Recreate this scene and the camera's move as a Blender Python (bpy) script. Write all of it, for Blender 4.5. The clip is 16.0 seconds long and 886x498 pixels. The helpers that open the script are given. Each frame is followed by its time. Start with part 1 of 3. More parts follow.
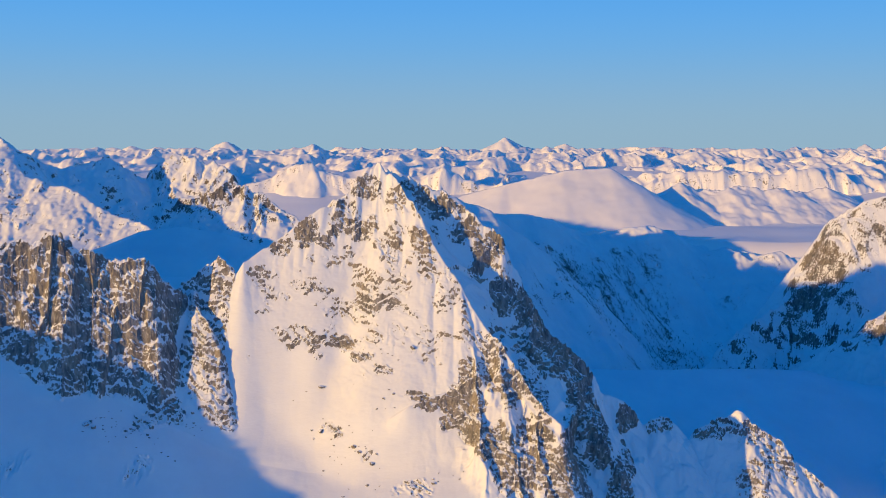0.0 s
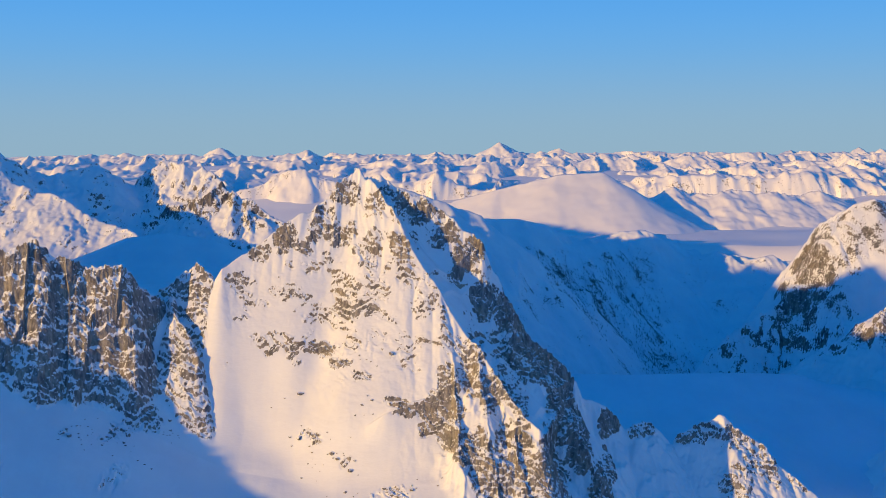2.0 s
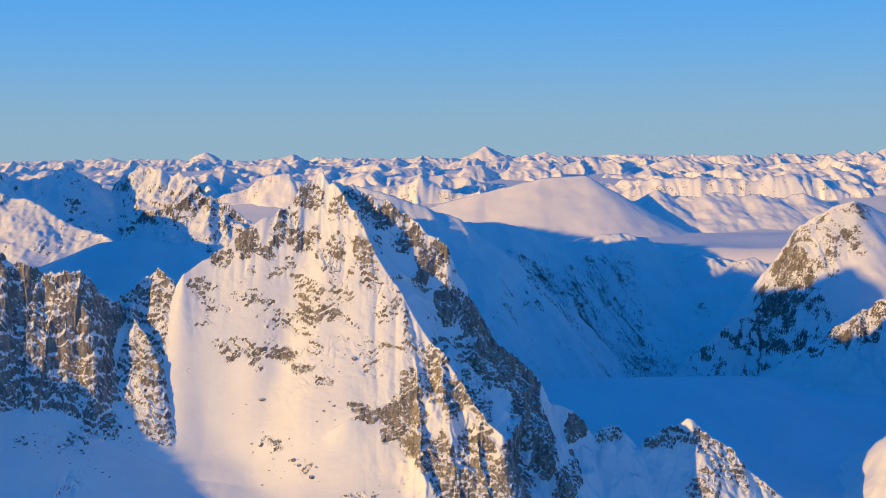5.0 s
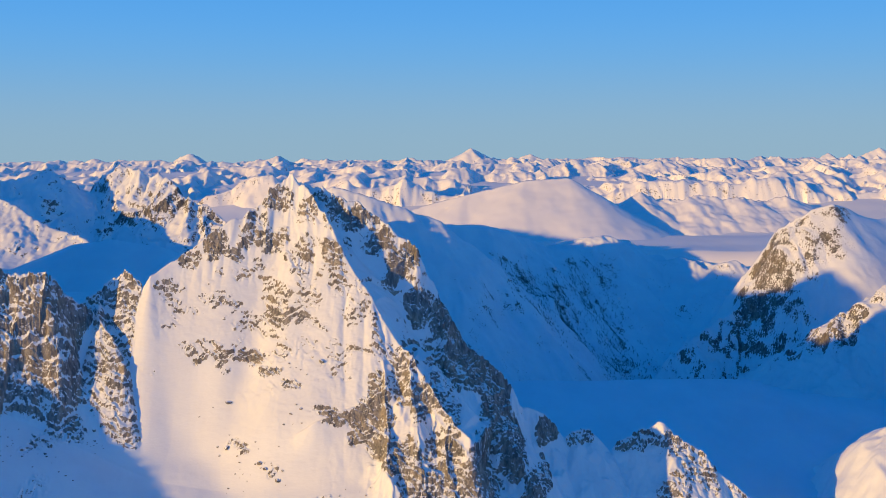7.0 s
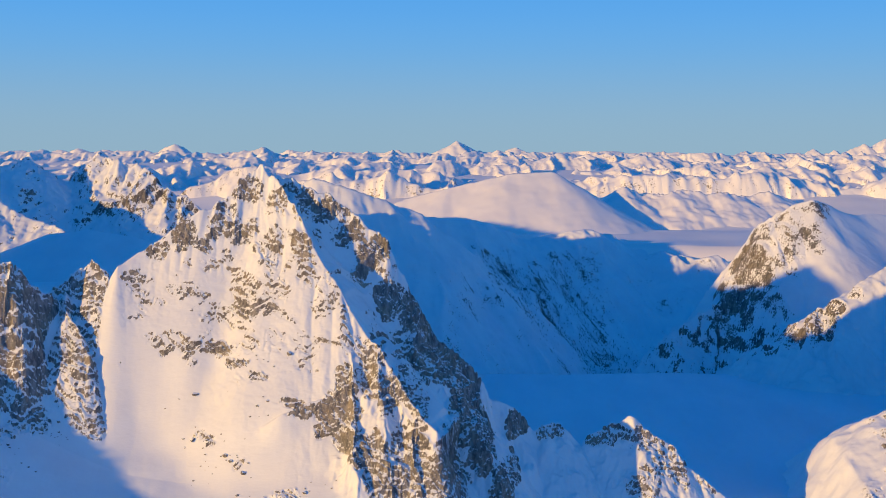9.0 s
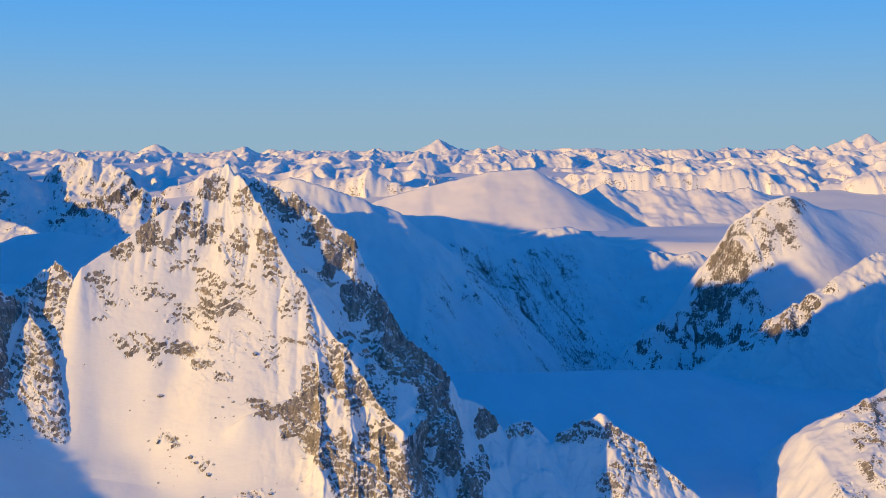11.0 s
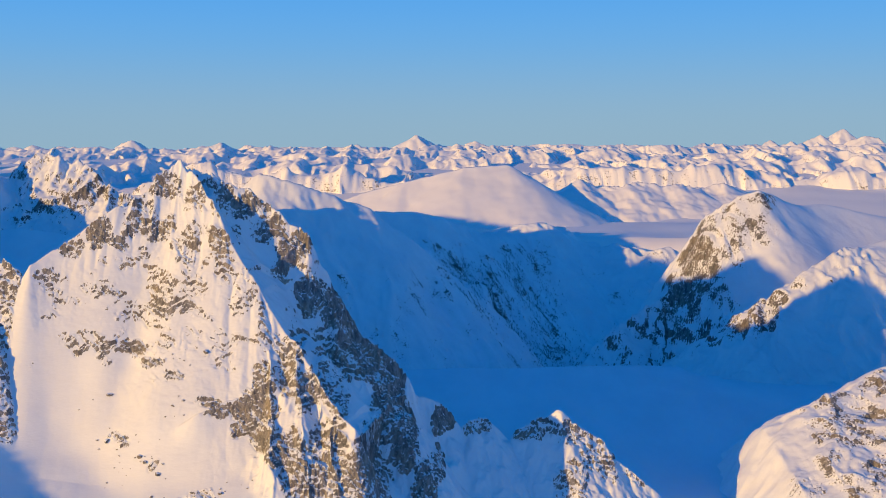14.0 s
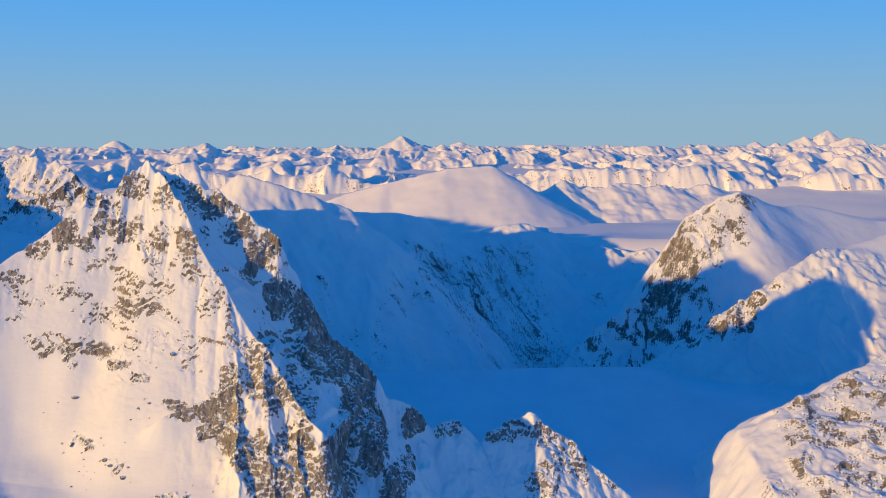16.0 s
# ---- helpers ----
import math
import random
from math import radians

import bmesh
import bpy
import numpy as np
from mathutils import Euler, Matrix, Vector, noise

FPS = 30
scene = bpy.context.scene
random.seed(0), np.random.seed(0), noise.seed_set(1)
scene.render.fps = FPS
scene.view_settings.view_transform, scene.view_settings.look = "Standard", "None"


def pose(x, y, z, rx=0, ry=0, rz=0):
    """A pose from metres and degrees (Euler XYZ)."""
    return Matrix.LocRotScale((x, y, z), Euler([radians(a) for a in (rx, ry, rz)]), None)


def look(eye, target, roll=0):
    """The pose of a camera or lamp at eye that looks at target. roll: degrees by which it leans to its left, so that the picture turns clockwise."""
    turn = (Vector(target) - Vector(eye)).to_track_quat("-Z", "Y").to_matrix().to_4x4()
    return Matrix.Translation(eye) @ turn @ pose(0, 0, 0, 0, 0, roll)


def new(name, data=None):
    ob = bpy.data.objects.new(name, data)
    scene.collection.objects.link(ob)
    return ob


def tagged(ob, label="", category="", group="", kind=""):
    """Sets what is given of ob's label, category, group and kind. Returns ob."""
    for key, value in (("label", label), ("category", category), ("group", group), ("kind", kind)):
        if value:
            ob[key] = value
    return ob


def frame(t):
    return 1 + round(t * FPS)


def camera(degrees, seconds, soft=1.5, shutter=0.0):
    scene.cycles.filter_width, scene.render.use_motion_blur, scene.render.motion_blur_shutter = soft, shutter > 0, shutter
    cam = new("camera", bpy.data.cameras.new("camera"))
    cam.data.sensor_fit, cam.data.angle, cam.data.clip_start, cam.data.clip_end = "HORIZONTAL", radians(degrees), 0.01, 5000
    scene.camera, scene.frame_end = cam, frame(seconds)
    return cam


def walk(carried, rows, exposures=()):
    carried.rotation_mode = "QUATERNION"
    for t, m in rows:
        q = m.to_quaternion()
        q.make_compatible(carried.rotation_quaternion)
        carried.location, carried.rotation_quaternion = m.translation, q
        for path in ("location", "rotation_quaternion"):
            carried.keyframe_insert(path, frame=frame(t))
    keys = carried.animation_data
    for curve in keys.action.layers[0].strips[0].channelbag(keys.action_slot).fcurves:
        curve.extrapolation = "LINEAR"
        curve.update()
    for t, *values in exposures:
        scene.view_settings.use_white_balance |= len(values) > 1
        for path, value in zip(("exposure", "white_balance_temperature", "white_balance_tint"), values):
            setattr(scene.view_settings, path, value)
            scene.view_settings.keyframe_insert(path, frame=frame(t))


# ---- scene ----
# The camera: seconds, east, north, height, yaw, pitch, roll
cam = camera(44.1, 16.0, 0.65)
ROWS = [
    (0, 0.01, -0.00, 300.01, -0.011, -5.247, 0.010),
    (0.5, 3.44, 0.67, 299.93, -0.004, -5.192, 0.015),
    (1, 6.86, 1.34, 299.87, -0.023, -5.110, -0.025),
    (1.5, 10.23, 2.04, 299.84, -0.076, -5.033, -0.178),
    (2, 13.57, 2.79, 299.85, -0.128, -4.976, -0.260),
    (2.5, 16.87, 3.61, 299.86, -0.182, -4.948, -0.333),
    (3, 20.17, 4.48, 299.81, -0.238, -4.932, -0.351),
    (3.5, 23.44, 5.36, 299.74, -0.298, -4.908, -0.328),
    (4, 26.74, 6.25, 299.66, -0.363, -4.867, -0.312),
    (6.5, 43.52, 10.82, 299.16, -1.033, -4.685, -0.565),
    (7, 46.89, 11.66, 299.04, -1.217, -4.669, -0.291),
    (7.5, 50.24, 12.44, 298.92, -1.365, -4.687, -0.014),
    (8, 53.56, 13.19, 298.79, -1.489, -4.769, 0.144),
    (8.5, 56.83, 13.88, 298.66, -1.643, -4.898, 0.183),
    (9, 60.12, 14.56, 298.58, -1.839, -5.045, 0.183),
    (11.5, 76.97, 17.95, 298.51, -2.773, -5.150, -0.344),
    (12, 80.41, 18.70, 298.40, -2.937, -5.162, -0.474),
    (12.5, 83.86, 19.48, 298.27, -3.092, -5.215, -0.492),
    (13, 87.28, 20.27, 298.17, -3.224, -5.274, -0.473),
    (13.5, 90.60, 21.02, 298.11, -3.367, -5.326, -0.389),
    (14, 93.93, 21.78, 298.15, -3.508, -5.355, -0.252),
    (14.5, 97.29, 22.52, 298.16, -3.671, -5.365, -0.214),
    (15, 100.64, 23.31, 298.19, -3.831, -5.347, -0.163),
    (15.5, 104.05, 24.13, 298.28, -3.967, -5.335, -0.147),
    (16, 107.45, 24.98, 298.41, -4.122, -5.327, -0.177),
]
walk(cam, [(t, pose(x, y, z, 0, 0, yaw) @ pose(0, 0, 0, 90 + pitch, 0, 0) @ pose(0, 0, 0, 0, 0, roll)) for t, x, y, z, yaw, pitch, roll in ROWS])

# ---- sky and sun ----
SUN_AZ, SUN_EL = radians(50.8), radians(9.2)
SUN_WAY = Vector((math.sin(SUN_AZ) * math.cos(SUN_EL), math.cos(SUN_AZ) * math.cos(SUN_EL), -math.sin(SUN_EL)))


def make_sky():
    world = bpy.data.worlds.new("sky")
    scene.world = world
    world.use_nodes = True
    nt = world.node_tree
    nt.nodes.clear()
    out = nt.nodes.new("ShaderNodeOutputWorld")
    bg = nt.nodes.new("ShaderNodeBackground")
    sky = nt.nodes.new("ShaderNodeTexSky")
    sky.sky_type, sky.sun_disc = "NISHITA", False
    sky.sun_elevation, sky.sun_rotation = SUN_EL, math.pi + SUN_AZ
    sky.altitude, sky.ozone_density, sky.dust_density = 3000, 3.0, 0.3
    co = nt.nodes.new("ShaderNodeTexCoord")
    sep = nt.nodes.new("ShaderNodeSeparateXYZ")
    ramp = nt.nodes.new("ShaderNodeValToRGB")
    stops = [(0.0, (0.28, 0.44, 0.57)), (0.03, (0.27, 0.445, 0.60)), (0.06, (0.215, 0.435, 0.68)), (0.09, (0.155, 0.42, 0.77)),
             (0.125, (0.11, 0.395, 0.84)), (0.17, (0.08, 0.35, 0.83)), (0.32, (0.0, 0.168, 0.545)), (1.0, (0.0, 0.096, 0.39))]
    ramp.color_ramp.interpolation = "B_SPLINE"
    while len(ramp.color_ramp.elements) < len(stops):
        ramp.color_ramp.elements.new(0.5)
    for el, (p, c) in zip(ramp.color_ramp.elements, stops):
        el.position, el.color = p, (*c, 1)
    scale = nt.nodes.new("ShaderNodeVectorMath")
    scale.operation = "SCALE"
    scale.inputs["Scale"].default_value = 0.10
    mix = nt.nodes.new("ShaderNodeMix")
    mix.data_type = "RGBA"
    mix.inputs["Factor"].default_value = 0.03
    ln = nt.links.new
    ln(co.outputs["Generated"], sep.inputs[0])
    ln(sep.outputs["Z"], ramp.inputs["Fac"])
    ln(sky.outputs["Color"], scale.inputs[0])
    ln(ramp.outputs["Color"], mix.inputs["A"])
    ln(scale.outputs[0], mix.inputs["B"])
    ln(mix.outputs["Result"], bg.inputs["Color"])
    bg.inputs["Strength"].default_value = 1.0
    ln(bg.outputs[0], out.inputs[0])


make_sky()
sun = new("sun", bpy.data.lights.new("sun", "SUN"))
sun.data.energy, sun.data.angle, sun.data.color = 4.35, radians(0.55), (1.0, 0.58, 0.11)
sun.matrix_world = look((0, 0, 900), Vector((0, 0, 900)) + SUN_WAY)
scene.view_settings.exposure = 0.0


# ---- materials ----
class Nodes:
    """Short ways to write a node tree."""

    def __init__(self, name):
        self.mat = bpy.data.materials.new(name)
        self.mat.use_nodes = True
        self.nt = self.mat.node_tree
        self.nt.nodes.clear()
        self.out = self.nt.nodes.new("ShaderNodeOutputMaterial")
        self.geo = self.nt.nodes.new("ShaderNodeNewGeometry")

    def put(self, node, name, value):
        sock = node.inputs[name]
        if isinstance(value, bpy.types.NodeSocket):
            self.nt.links.new(value, sock)
        else:
            sock.default_value = value

    def math(self, op, a, b=0.0, clamp=False):
        n = self.nt.nodes.new("ShaderNodeMath")
        n.operation, n.use_clamp = op, clamp
        self.put(n, 0, a), self.put(n, 1, b)
        return n.outputs[0]

    def noise(self, scale, detail=4.0, rough=0.55, stretch=(1, 1, 1), kind="FBM"):
        m = self.nt.nodes.new("ShaderNodeVectorMath")
        m.operation = "MULTIPLY"
        self.put(m, 0, self.geo.outputs["Position"])
        m.inputs[1].default_value = stretch
        n = self.nt.nodes.new("ShaderNodeTexNoise")
        n.noise_type = kind
        n.normalize = True
        self.put(n, "Vector", m.outputs[0])
        self.put(n, "Scale", scale), self.put(n, "Detail", detail), self.put(n, "Roughness", rough)
        return n.outputs["Fac"]

    def mix(self, fac, a, b):
        n = self.nt.nodes.new("ShaderNodeMix")
        n.data_type = "RGBA"
        self.put(n, "Factor", fac), self.put(n, "A", a), self.put(n, "B", b)
        return n.outputs["Result"]

    def step(self, v, lo, hi):
        n = self.nt.nodes.new("ShaderNodeMapRange")
        n.interpolation_type = "SMOOTHSTEP"
        self.put(n, "Value", v), self.put(n, "From Min", lo), self.put(n, "From Max", hi)
        return n.outputs["Result"]

    def attr(self, name):
        n = self.nt.nodes.new("ShaderNodeAttribute")
        n.attribute_name = name
        return n.outputs["Fac"]

    def bump(self, height, strength, distance):
        n = self.nt.nodes.new("ShaderNodeBump")
        self.put(n, "Height", height), self.put(n, "Strength", strength), self.put(n, "Distance", distance)
        return n.outputs[0]

    def bsdf(self, color, rough, normal=None, spec=0.3):
        n = self.nt.nodes.new("ShaderNodeBsdfPrincipled")
        self.put(n, "Base Color", color), self.put(n, "Roughness", rough)
        self.put(n, "Specular IOR Level", spec)
        if normal is not None:
            self.put(n, "Normal", normal)
        self.nt.links.new(n.outputs[0], self.out.inputs["Surface"])
        return n


def rgb(*c):
    return (*c, 1.0)


def mountain_material(name, grain, tone=1.0, ripples=0.35, fray=1.2, cold=1.0):
    """Snow lying over rock. grain: the width in metres of the smallest patches; the mesh carries how rocky each place is."""
    k = Nodes(name)
    rock = k.attr("rock")
    g = 1.0 / grain
    fine = k.noise(0.55 * g, 5, 0.62)
    patch = k.noise(0.12 * g, 4, 0.6)
    amount = k.math("ADD", rock, k.math("MULTIPLY", k.math("SUBTRACT", fine, 0.5), fray))
    amount = k.math("ADD", amount, k.math("MULTIPLY", k.math("SUBTRACT", patch, 0.5), 0.75 * fray))
    fac = k.step(amount, 0.46, 0.60)
    hue = k.noise(0.05 * g, 3, 0.6)
    streak = k.noise(0.35 * g, 4, 0.65, (1, 1, 0.25))
    dark = k.mix(k.step(hue, 0.38, 0.62), rgb(0.10 * tone, 0.10 * tone, 0.105 * tone), rgb(0.155 * tone, 0.14 * tone, 0.125 * tone))
    light = k.mix(k.step(hue, 0.42, 0.66), rgb(0.27 * tone, 0.26 * tone, 0.25 * tone), rgb(0.33 * tone, 0.295 * tone, 0.24 * tone))
    stone = k.mix(k.step(streak, 0.36, 0.68), dark, light)
    drift = k.noise(0.03 * g, 4, 0.55)
    snow = k.mix(k.step(drift, 0.3, 0.7), rgb(0.88 - 0.09 * cold, 0.87 - 0.05 * cold, 0.86), rgb(0.91 - 0.06 * cold, 0.90 - 0.02 * cold, 0.89 + 0.01 * cold))
    color = k.mix(fac, snow, stone)
    ripple = k.noise(0.22 * g, 5, 0.6, (0.7, 0.9, 1.5))
    height = k.math("ADD", k.math("MULTIPLY", k.math("MULTIPLY", fine, fac), 1.6), k.math("MULTIPLY", ripple, ripples))
    height = k.math("SUBTRACT", height, k.math("MULTIPLY", fac, 0.5))
    k.bsdf(color, k.math("ADD", 0.62, k.math("MULTIPLY", fac, 0.25)), k.bump(height, 0.85, 0.9 * grain), 0.25)
    return k.mat


def snow_material(name, size, low=(0.72, 0.79, 0.86), high=(0.78, 0.85, 0.91)):
    """Wind-packed snow on open flats."""
    k = Nodes(name)
    drift = k.noise(1.0 / size, 5, 0.55, (1, 0.35, 1))
    fine = k.noise(9.0 / size, 4, 0.6, (1, 0.5, 1))
    snow = k.mix(k.step(drift, 0.3, 0.7), rgb(*low), rgb(*high))
    h = k.math("ADD", k.math("MULTIPLY", drift, 1.0), k.math("MULTIPLY", fine, 0.12))
    k.bsdf(snow, 0.65, k.bump(h, 0.35, 0.03 * size), 0.25)
    return k.mat


NEAR = mountain_material("snow_over_granite", 1.0, 1.25, 0.30, 1.0)
MIDDLE = mountain_material("snow_over_granite_middle", 1.5, 0.95, 0.15, 0.85)
DISTANT = mountain_material("snow_over_granite_distant", 2.6, 1.2, 0.06, 1.0, 0.0)
FLAT = snow_material("valley_snow", 60.0)
CLOUD = snow_material("cloud_sea", 300.0, (0.86, 0.85, 0.84), (0.92, 0.91, 0.90))


# ---- land forms ----
def hash01(ix, iy, seed):
    h = (ix.astype(np.int64) * 374761393 + iy.astype(np.int64) * 668265263 + seed * 974634777) & 0xFFFFFFFF
    h = ((h ^ (h >> 13)) * 1274126177) & 0xFFFFFFFF
    return ((h ^ (h >> 16)) & 0xFFFFFF) / float(0x1000000)


def gradient_noise(x, y, seed):
    """Smooth noise from about -1 to 1, one bump per unit."""
    ix, iy = np.floor(x), np.floor(y)
    fx, fy = x - ix, y - iy
    u, v = fx * fx * fx * (fx * (fx * 6 - 15) + 10), fy * fy * fy * (fy * (fy * 6 - 15) + 10)
    total = 0
    for ox in (0, 1):
        for oy in (0, 1):
            a = hash01(ix + ox, iy + oy, seed) * 2 * math.pi
            w = (u if ox else 1 - u) * (v if oy else 1 - v)
            total = total + w * (np.cos(a) * (fx - ox) + np.sin(a) * (fy - oy))
    return total * 1.5


def fbm(x, y, seed, octaves=4, gain=0.5):
    total, amp = 0, 1.0
    for n in range(octaves):
        total = total + amp * gradient_noise(x * 2.03**n, y * 2.03**n, seed + n * 17)
        amp *= gain
    return total


def ridged(x, y, seed, octaves=4, gain=0.55):
    """Sharp-crested noise from about 0 to 1."""
    total, amp, norm = 0, 1.0, 0.0
    for n in range(octaves):
        r = 1 - np.abs(gradient_noise(x * 2.1**n, y * 2.1**n, seed + n * 31))
        total, norm, amp = total + amp * r * r, norm + amp, amp * gain
    return total / norm


def eroded(x, y, seed, octaves=5):
    """Mountain relief from about 0 to 1: sharp branching crests with smooth hollows between."""
    x, y = x + 0.30 * fbm(x * 0.8, y * 0.8, seed + 50, 2), y + 0.30 * fbm(x * 0.8, y * 0.8, seed + 60, 2)
    total, weight, amp, norm = 0, 1.0, 1.0, 0.0
    for n in range(octaves):
        r = np.maximum(1 - np.abs(gradient_noise(x * 2.07**n, y * 2.07**n, seed + n * 23)), 0) ** 1.5 * weight
        total, norm, amp = total + amp * r, norm + amp, amp * 0.48
        weight = np.clip(r * 1.7, 0, 1)
    return total / norm


def blocks(x, y, seed, size):
    """Broken rock: cells of uneven height with tilted tops."""
    gx, gy = x / size, y / size
    ix, iy = np.floor(gx), np.floor(gy)
    best, height = np.full(x.shape, 9.0), np.zeros(x.shape)
    for ox in (-1, 0, 1):
        for oy in (-1, 0, 1):
            cx, cy = ix + ox, iy + oy
            px, py = cx + hash01(cx, cy, seed), cy + hash01(cx, cy, seed + 1)
            d = (px - gx) ** 2 + (py - gy) ** 2
            tilt = (hash01(cx, cy, seed + 3) - 0.5) * (gx - px) * 1.2 + (hash01(cx, cy, seed + 4) - 0.5) * (gy - py) * 1.2
            near = d < best
            best, height = np.where(near, d, best), np.where(near, hash01(cx, cy, seed + 2) + tilt, height)
    return height


def smooth(v, lo, hi):
    t = np.clip((v - lo) / (hi - lo), 0, 1)
    return t * t * (3 - 2 * t)


def crest(X, Y, pts, left, right, reach=60.0, tail=0.45):
    """Height of a ridge that follows pts. left and right: how steeply it falls on each side near the crest, as seen walking along it;
    past reach the fall eases towards tail of that."""
    best = np.full(X.shape, -1e4)
    for (x0, y0, z0), (x1, y1, z1) in zip(pts[:-1], pts[1:]):
        ex, ey = x1 - x0, y1 - y0
        t = np.clip(((X - x0) * ex + (Y - y0) * ey) / (ex * ex + ey * ey), 0, 1)
        dx, dy = X - (x0 + t * ex), Y - (y0 + t * ey)
        d = np.sqrt(dx * dx + dy * dy) + 1e-6
        side = (ex * dy - ey * dx) / (math.hypot(ex, ey) * d)
        w = smooth(side, -0.6, 0.6)
        s = left * w + right * (1 - w)
        fall = s * (tail * d + (1 - tail) * reach * (1 - np.exp(-d / reach)))
        best = np.maximum(best, z0 + t * (z1 - z0) - fall)
    return best


def facet(X, Y, p, q, r):
    """Height of the plane through three points, inside their triangle only."""
    (x0, y0, z0), (x1, y1, z1), (x2, y2, z2) = p, q, r
    area = (x1 - x0) * (y2 - y0) - (x2 - x0) * (y1 - y0)
    u = ((X - x0) * (y2 - y0) - (x2 - x0) * (Y - y0)) / area
    v = ((x1 - x0) * (Y - y0) - (X - x0) * (y1 - y0)) / area
    out = np.maximum(np.maximum(-u, -v), np.maximum(u + v - 1, 0))
    return np.where(out < 0.05, z0 + u * (z1 - z0) + v * (z2 - z0), -1e4)


def near_line(x, y, pts):
    """Distance in plan to a line of points."""
    best = np.full(x.shape, 1e4)
    for (x0, y0), (x1, y1) in zip(pts[:-1], pts[1:]):
        ex, ey = x1 - x0, y1 - y0
        t = np.clip(((x - x0) * ex + (y - y0) * ey) / (ex * ex + ey * ey), 0, 1)
        best = np.minimum(best, np.hypot(x - x0 - t * ex, y - y0 - t * ey))
    return best


def blend_max(a, b, k):
    h = np.clip(0.5 + 0.5 * (a - b) / k, 0, 1)
    return b + (a - b) * h + k * h * (1 - h)


def zones(X, Y, spots):
    """Rocky places: spots of x, y, half width, half depth, strength."""
    total = np.zeros(X.shape)
    for x, y, rx, ry, s in spots:
        total = np.maximum(total, s * (1 - smooth(((X - x) / rx) ** 2 + ((Y - y) / ry) ** 2, 0.35, 1.15)))
    return total


def craggy(X, Y, Z, amount, size, seed, ribs=1.0, broken=1.0, most=2.2):
    """Break steep ground into gullies, ledges and blocks by shifting it sideways; amount: 0 to 1 at each point, size: a block's width."""
    steep = np.clip(steepness(X, Y, Z), 0.35, most)
    u, v = X * 0.85 + Y * 0.5, Z
    u = u + 0.35 * size * fbm(u / (1.5 * size), v / (1.5 * size), seed + 5, 2)
    shift = ribs * 0.75 * size * (ridged(u / (2.4 * size), v / (8 * size), seed, 4, 0.5) - 0.6)
    shift = shift + broken * 0.26 * size * (blocks(u, v * 0.7, seed + 1, size) - 0.5)
    shift = shift + broken * 0.16 * size * (blocks(u + v * 0.3, v, seed + 2, 0.42 * size) - 0.5)
    shift = shift + 0.09 * size * fbm(u / (0.3 * size), v / (0.3 * size), seed + 3, 3)
    return Z + amount * steep * shift


def eased_x(Z, n):
    """The mean of each row over n places."""
    n = min(n, Z.shape[1] - 1)
    pad = np.pad(Z, ((0, 0), (n // 2 + 1, n - n // 2 - 1)), mode="edge")
    c = np.cumsum(pad, 1)
    out = (c[:, n:] - c[:, :-n]) / n
    return out[:, :Z.shape[1]] if out.shape[1] >= Z.shape[1] else np.pad(out, ((0, 0), (0, Z.shape[1] - out.shape[1])), mode="edge")


def grid(x0, x1, y0, y1, dx, dy):
    return np.meshgrid(np.arange(x0, x1 + dx / 2, dx), np.arange(y0, y1 + dy / 2, dy))


def steepness(X, Y, Z):
    gy, gx = np.gradient(Z, Y[:, 0], X[0, :])
    return np.hypot(gx, gy)


def sheet(name, X, Y, Z, rock, keep, material, parent=None, flat_above=0.34):
    """One mesh from the quads of a height grid that keep picks."""
    rows, cols = X.shape
    idx = np.arange(rows * cols).reshape(rows, cols)
    quads = np.stack([idx[:-1, :-1], idx[:-1, 1:], idx[1:, 1:], idx[1:, :-1]], -1)[keep]
    if len(quads) == 0:
        return None
    used, local = np.unique(quads.ravel(), return_inverse=True)
    co = np.stack([X.ravel()[used], Y.ravel()[used], Z.ravel()[used]], -1).astype(np.float32)
    r = rock.ravel()[used].astype(np.float32)
    me = bpy.data.meshes.new(name)
    me.vertices.add(len(used))
    me.vertices.foreach_set("co", co.ravel())
    me.loops.add(len(local))
    me.loops.foreach_set("vertex_index", local.astype(np.int32))
    me.polygons.add(len(quads))
    me.polygons.foreach_set("loop_start", np.arange(0, len(local), 4, dtype=np.int32))
    me.polygons.foreach_set("loop_total", np.full(len(quads), 4, dtype=np.int32))
    me.polygons.foreach_set("use_smooth", r[local].reshape(-1, 4).mean(1) < flat_above)
    me.update(calc_edges=True)
    me.attributes.new("rock", "FLOAT", "POINT").data.foreach_set("value", r)
    me.materials.append(material)
    ob = new(name, me)
    if parent is not None:
        ob.parent = parent
    return ob


def quad_mean(a):
    return (a[:-1, :-1] + a[1:, :-1] + a[:-1, 1:] + a[1:, 1:]) / 4


def pieces(own, bare, least):
    """Number the connected patches of a coarse map; patches under the least size change sides."""
    rows, cols = own.shape
    for final in (False, True):
        mark, count = -np.ones((rows, cols), int), 0
        for r in range(rows):
            for c in range(cols):
                if mark[r, c] >= 0:
                    continue
                todo, members, key = [(r, c)], [], (own[r, c], bare[r, c])
                mark[r, c] = count
                while todo:
                    a, b = todo.pop()
                    members.append((a, b))
                    for i, j in ((a + 1, b), (a - 1, b), (a, b + 1), (a, b - 1)):
                        if 0 <= i < rows and 0 <= j < cols and mark[i, j] < 0 and (own[i, j], bare[i, j]) == key:
                            mark[i, j] = count
                            todo.append((i, j))
                if not final and len(members) < least:
                    for a, b in members:
                        bare[a, b] = not bare[a, b]
                count += 1
    return mark, count


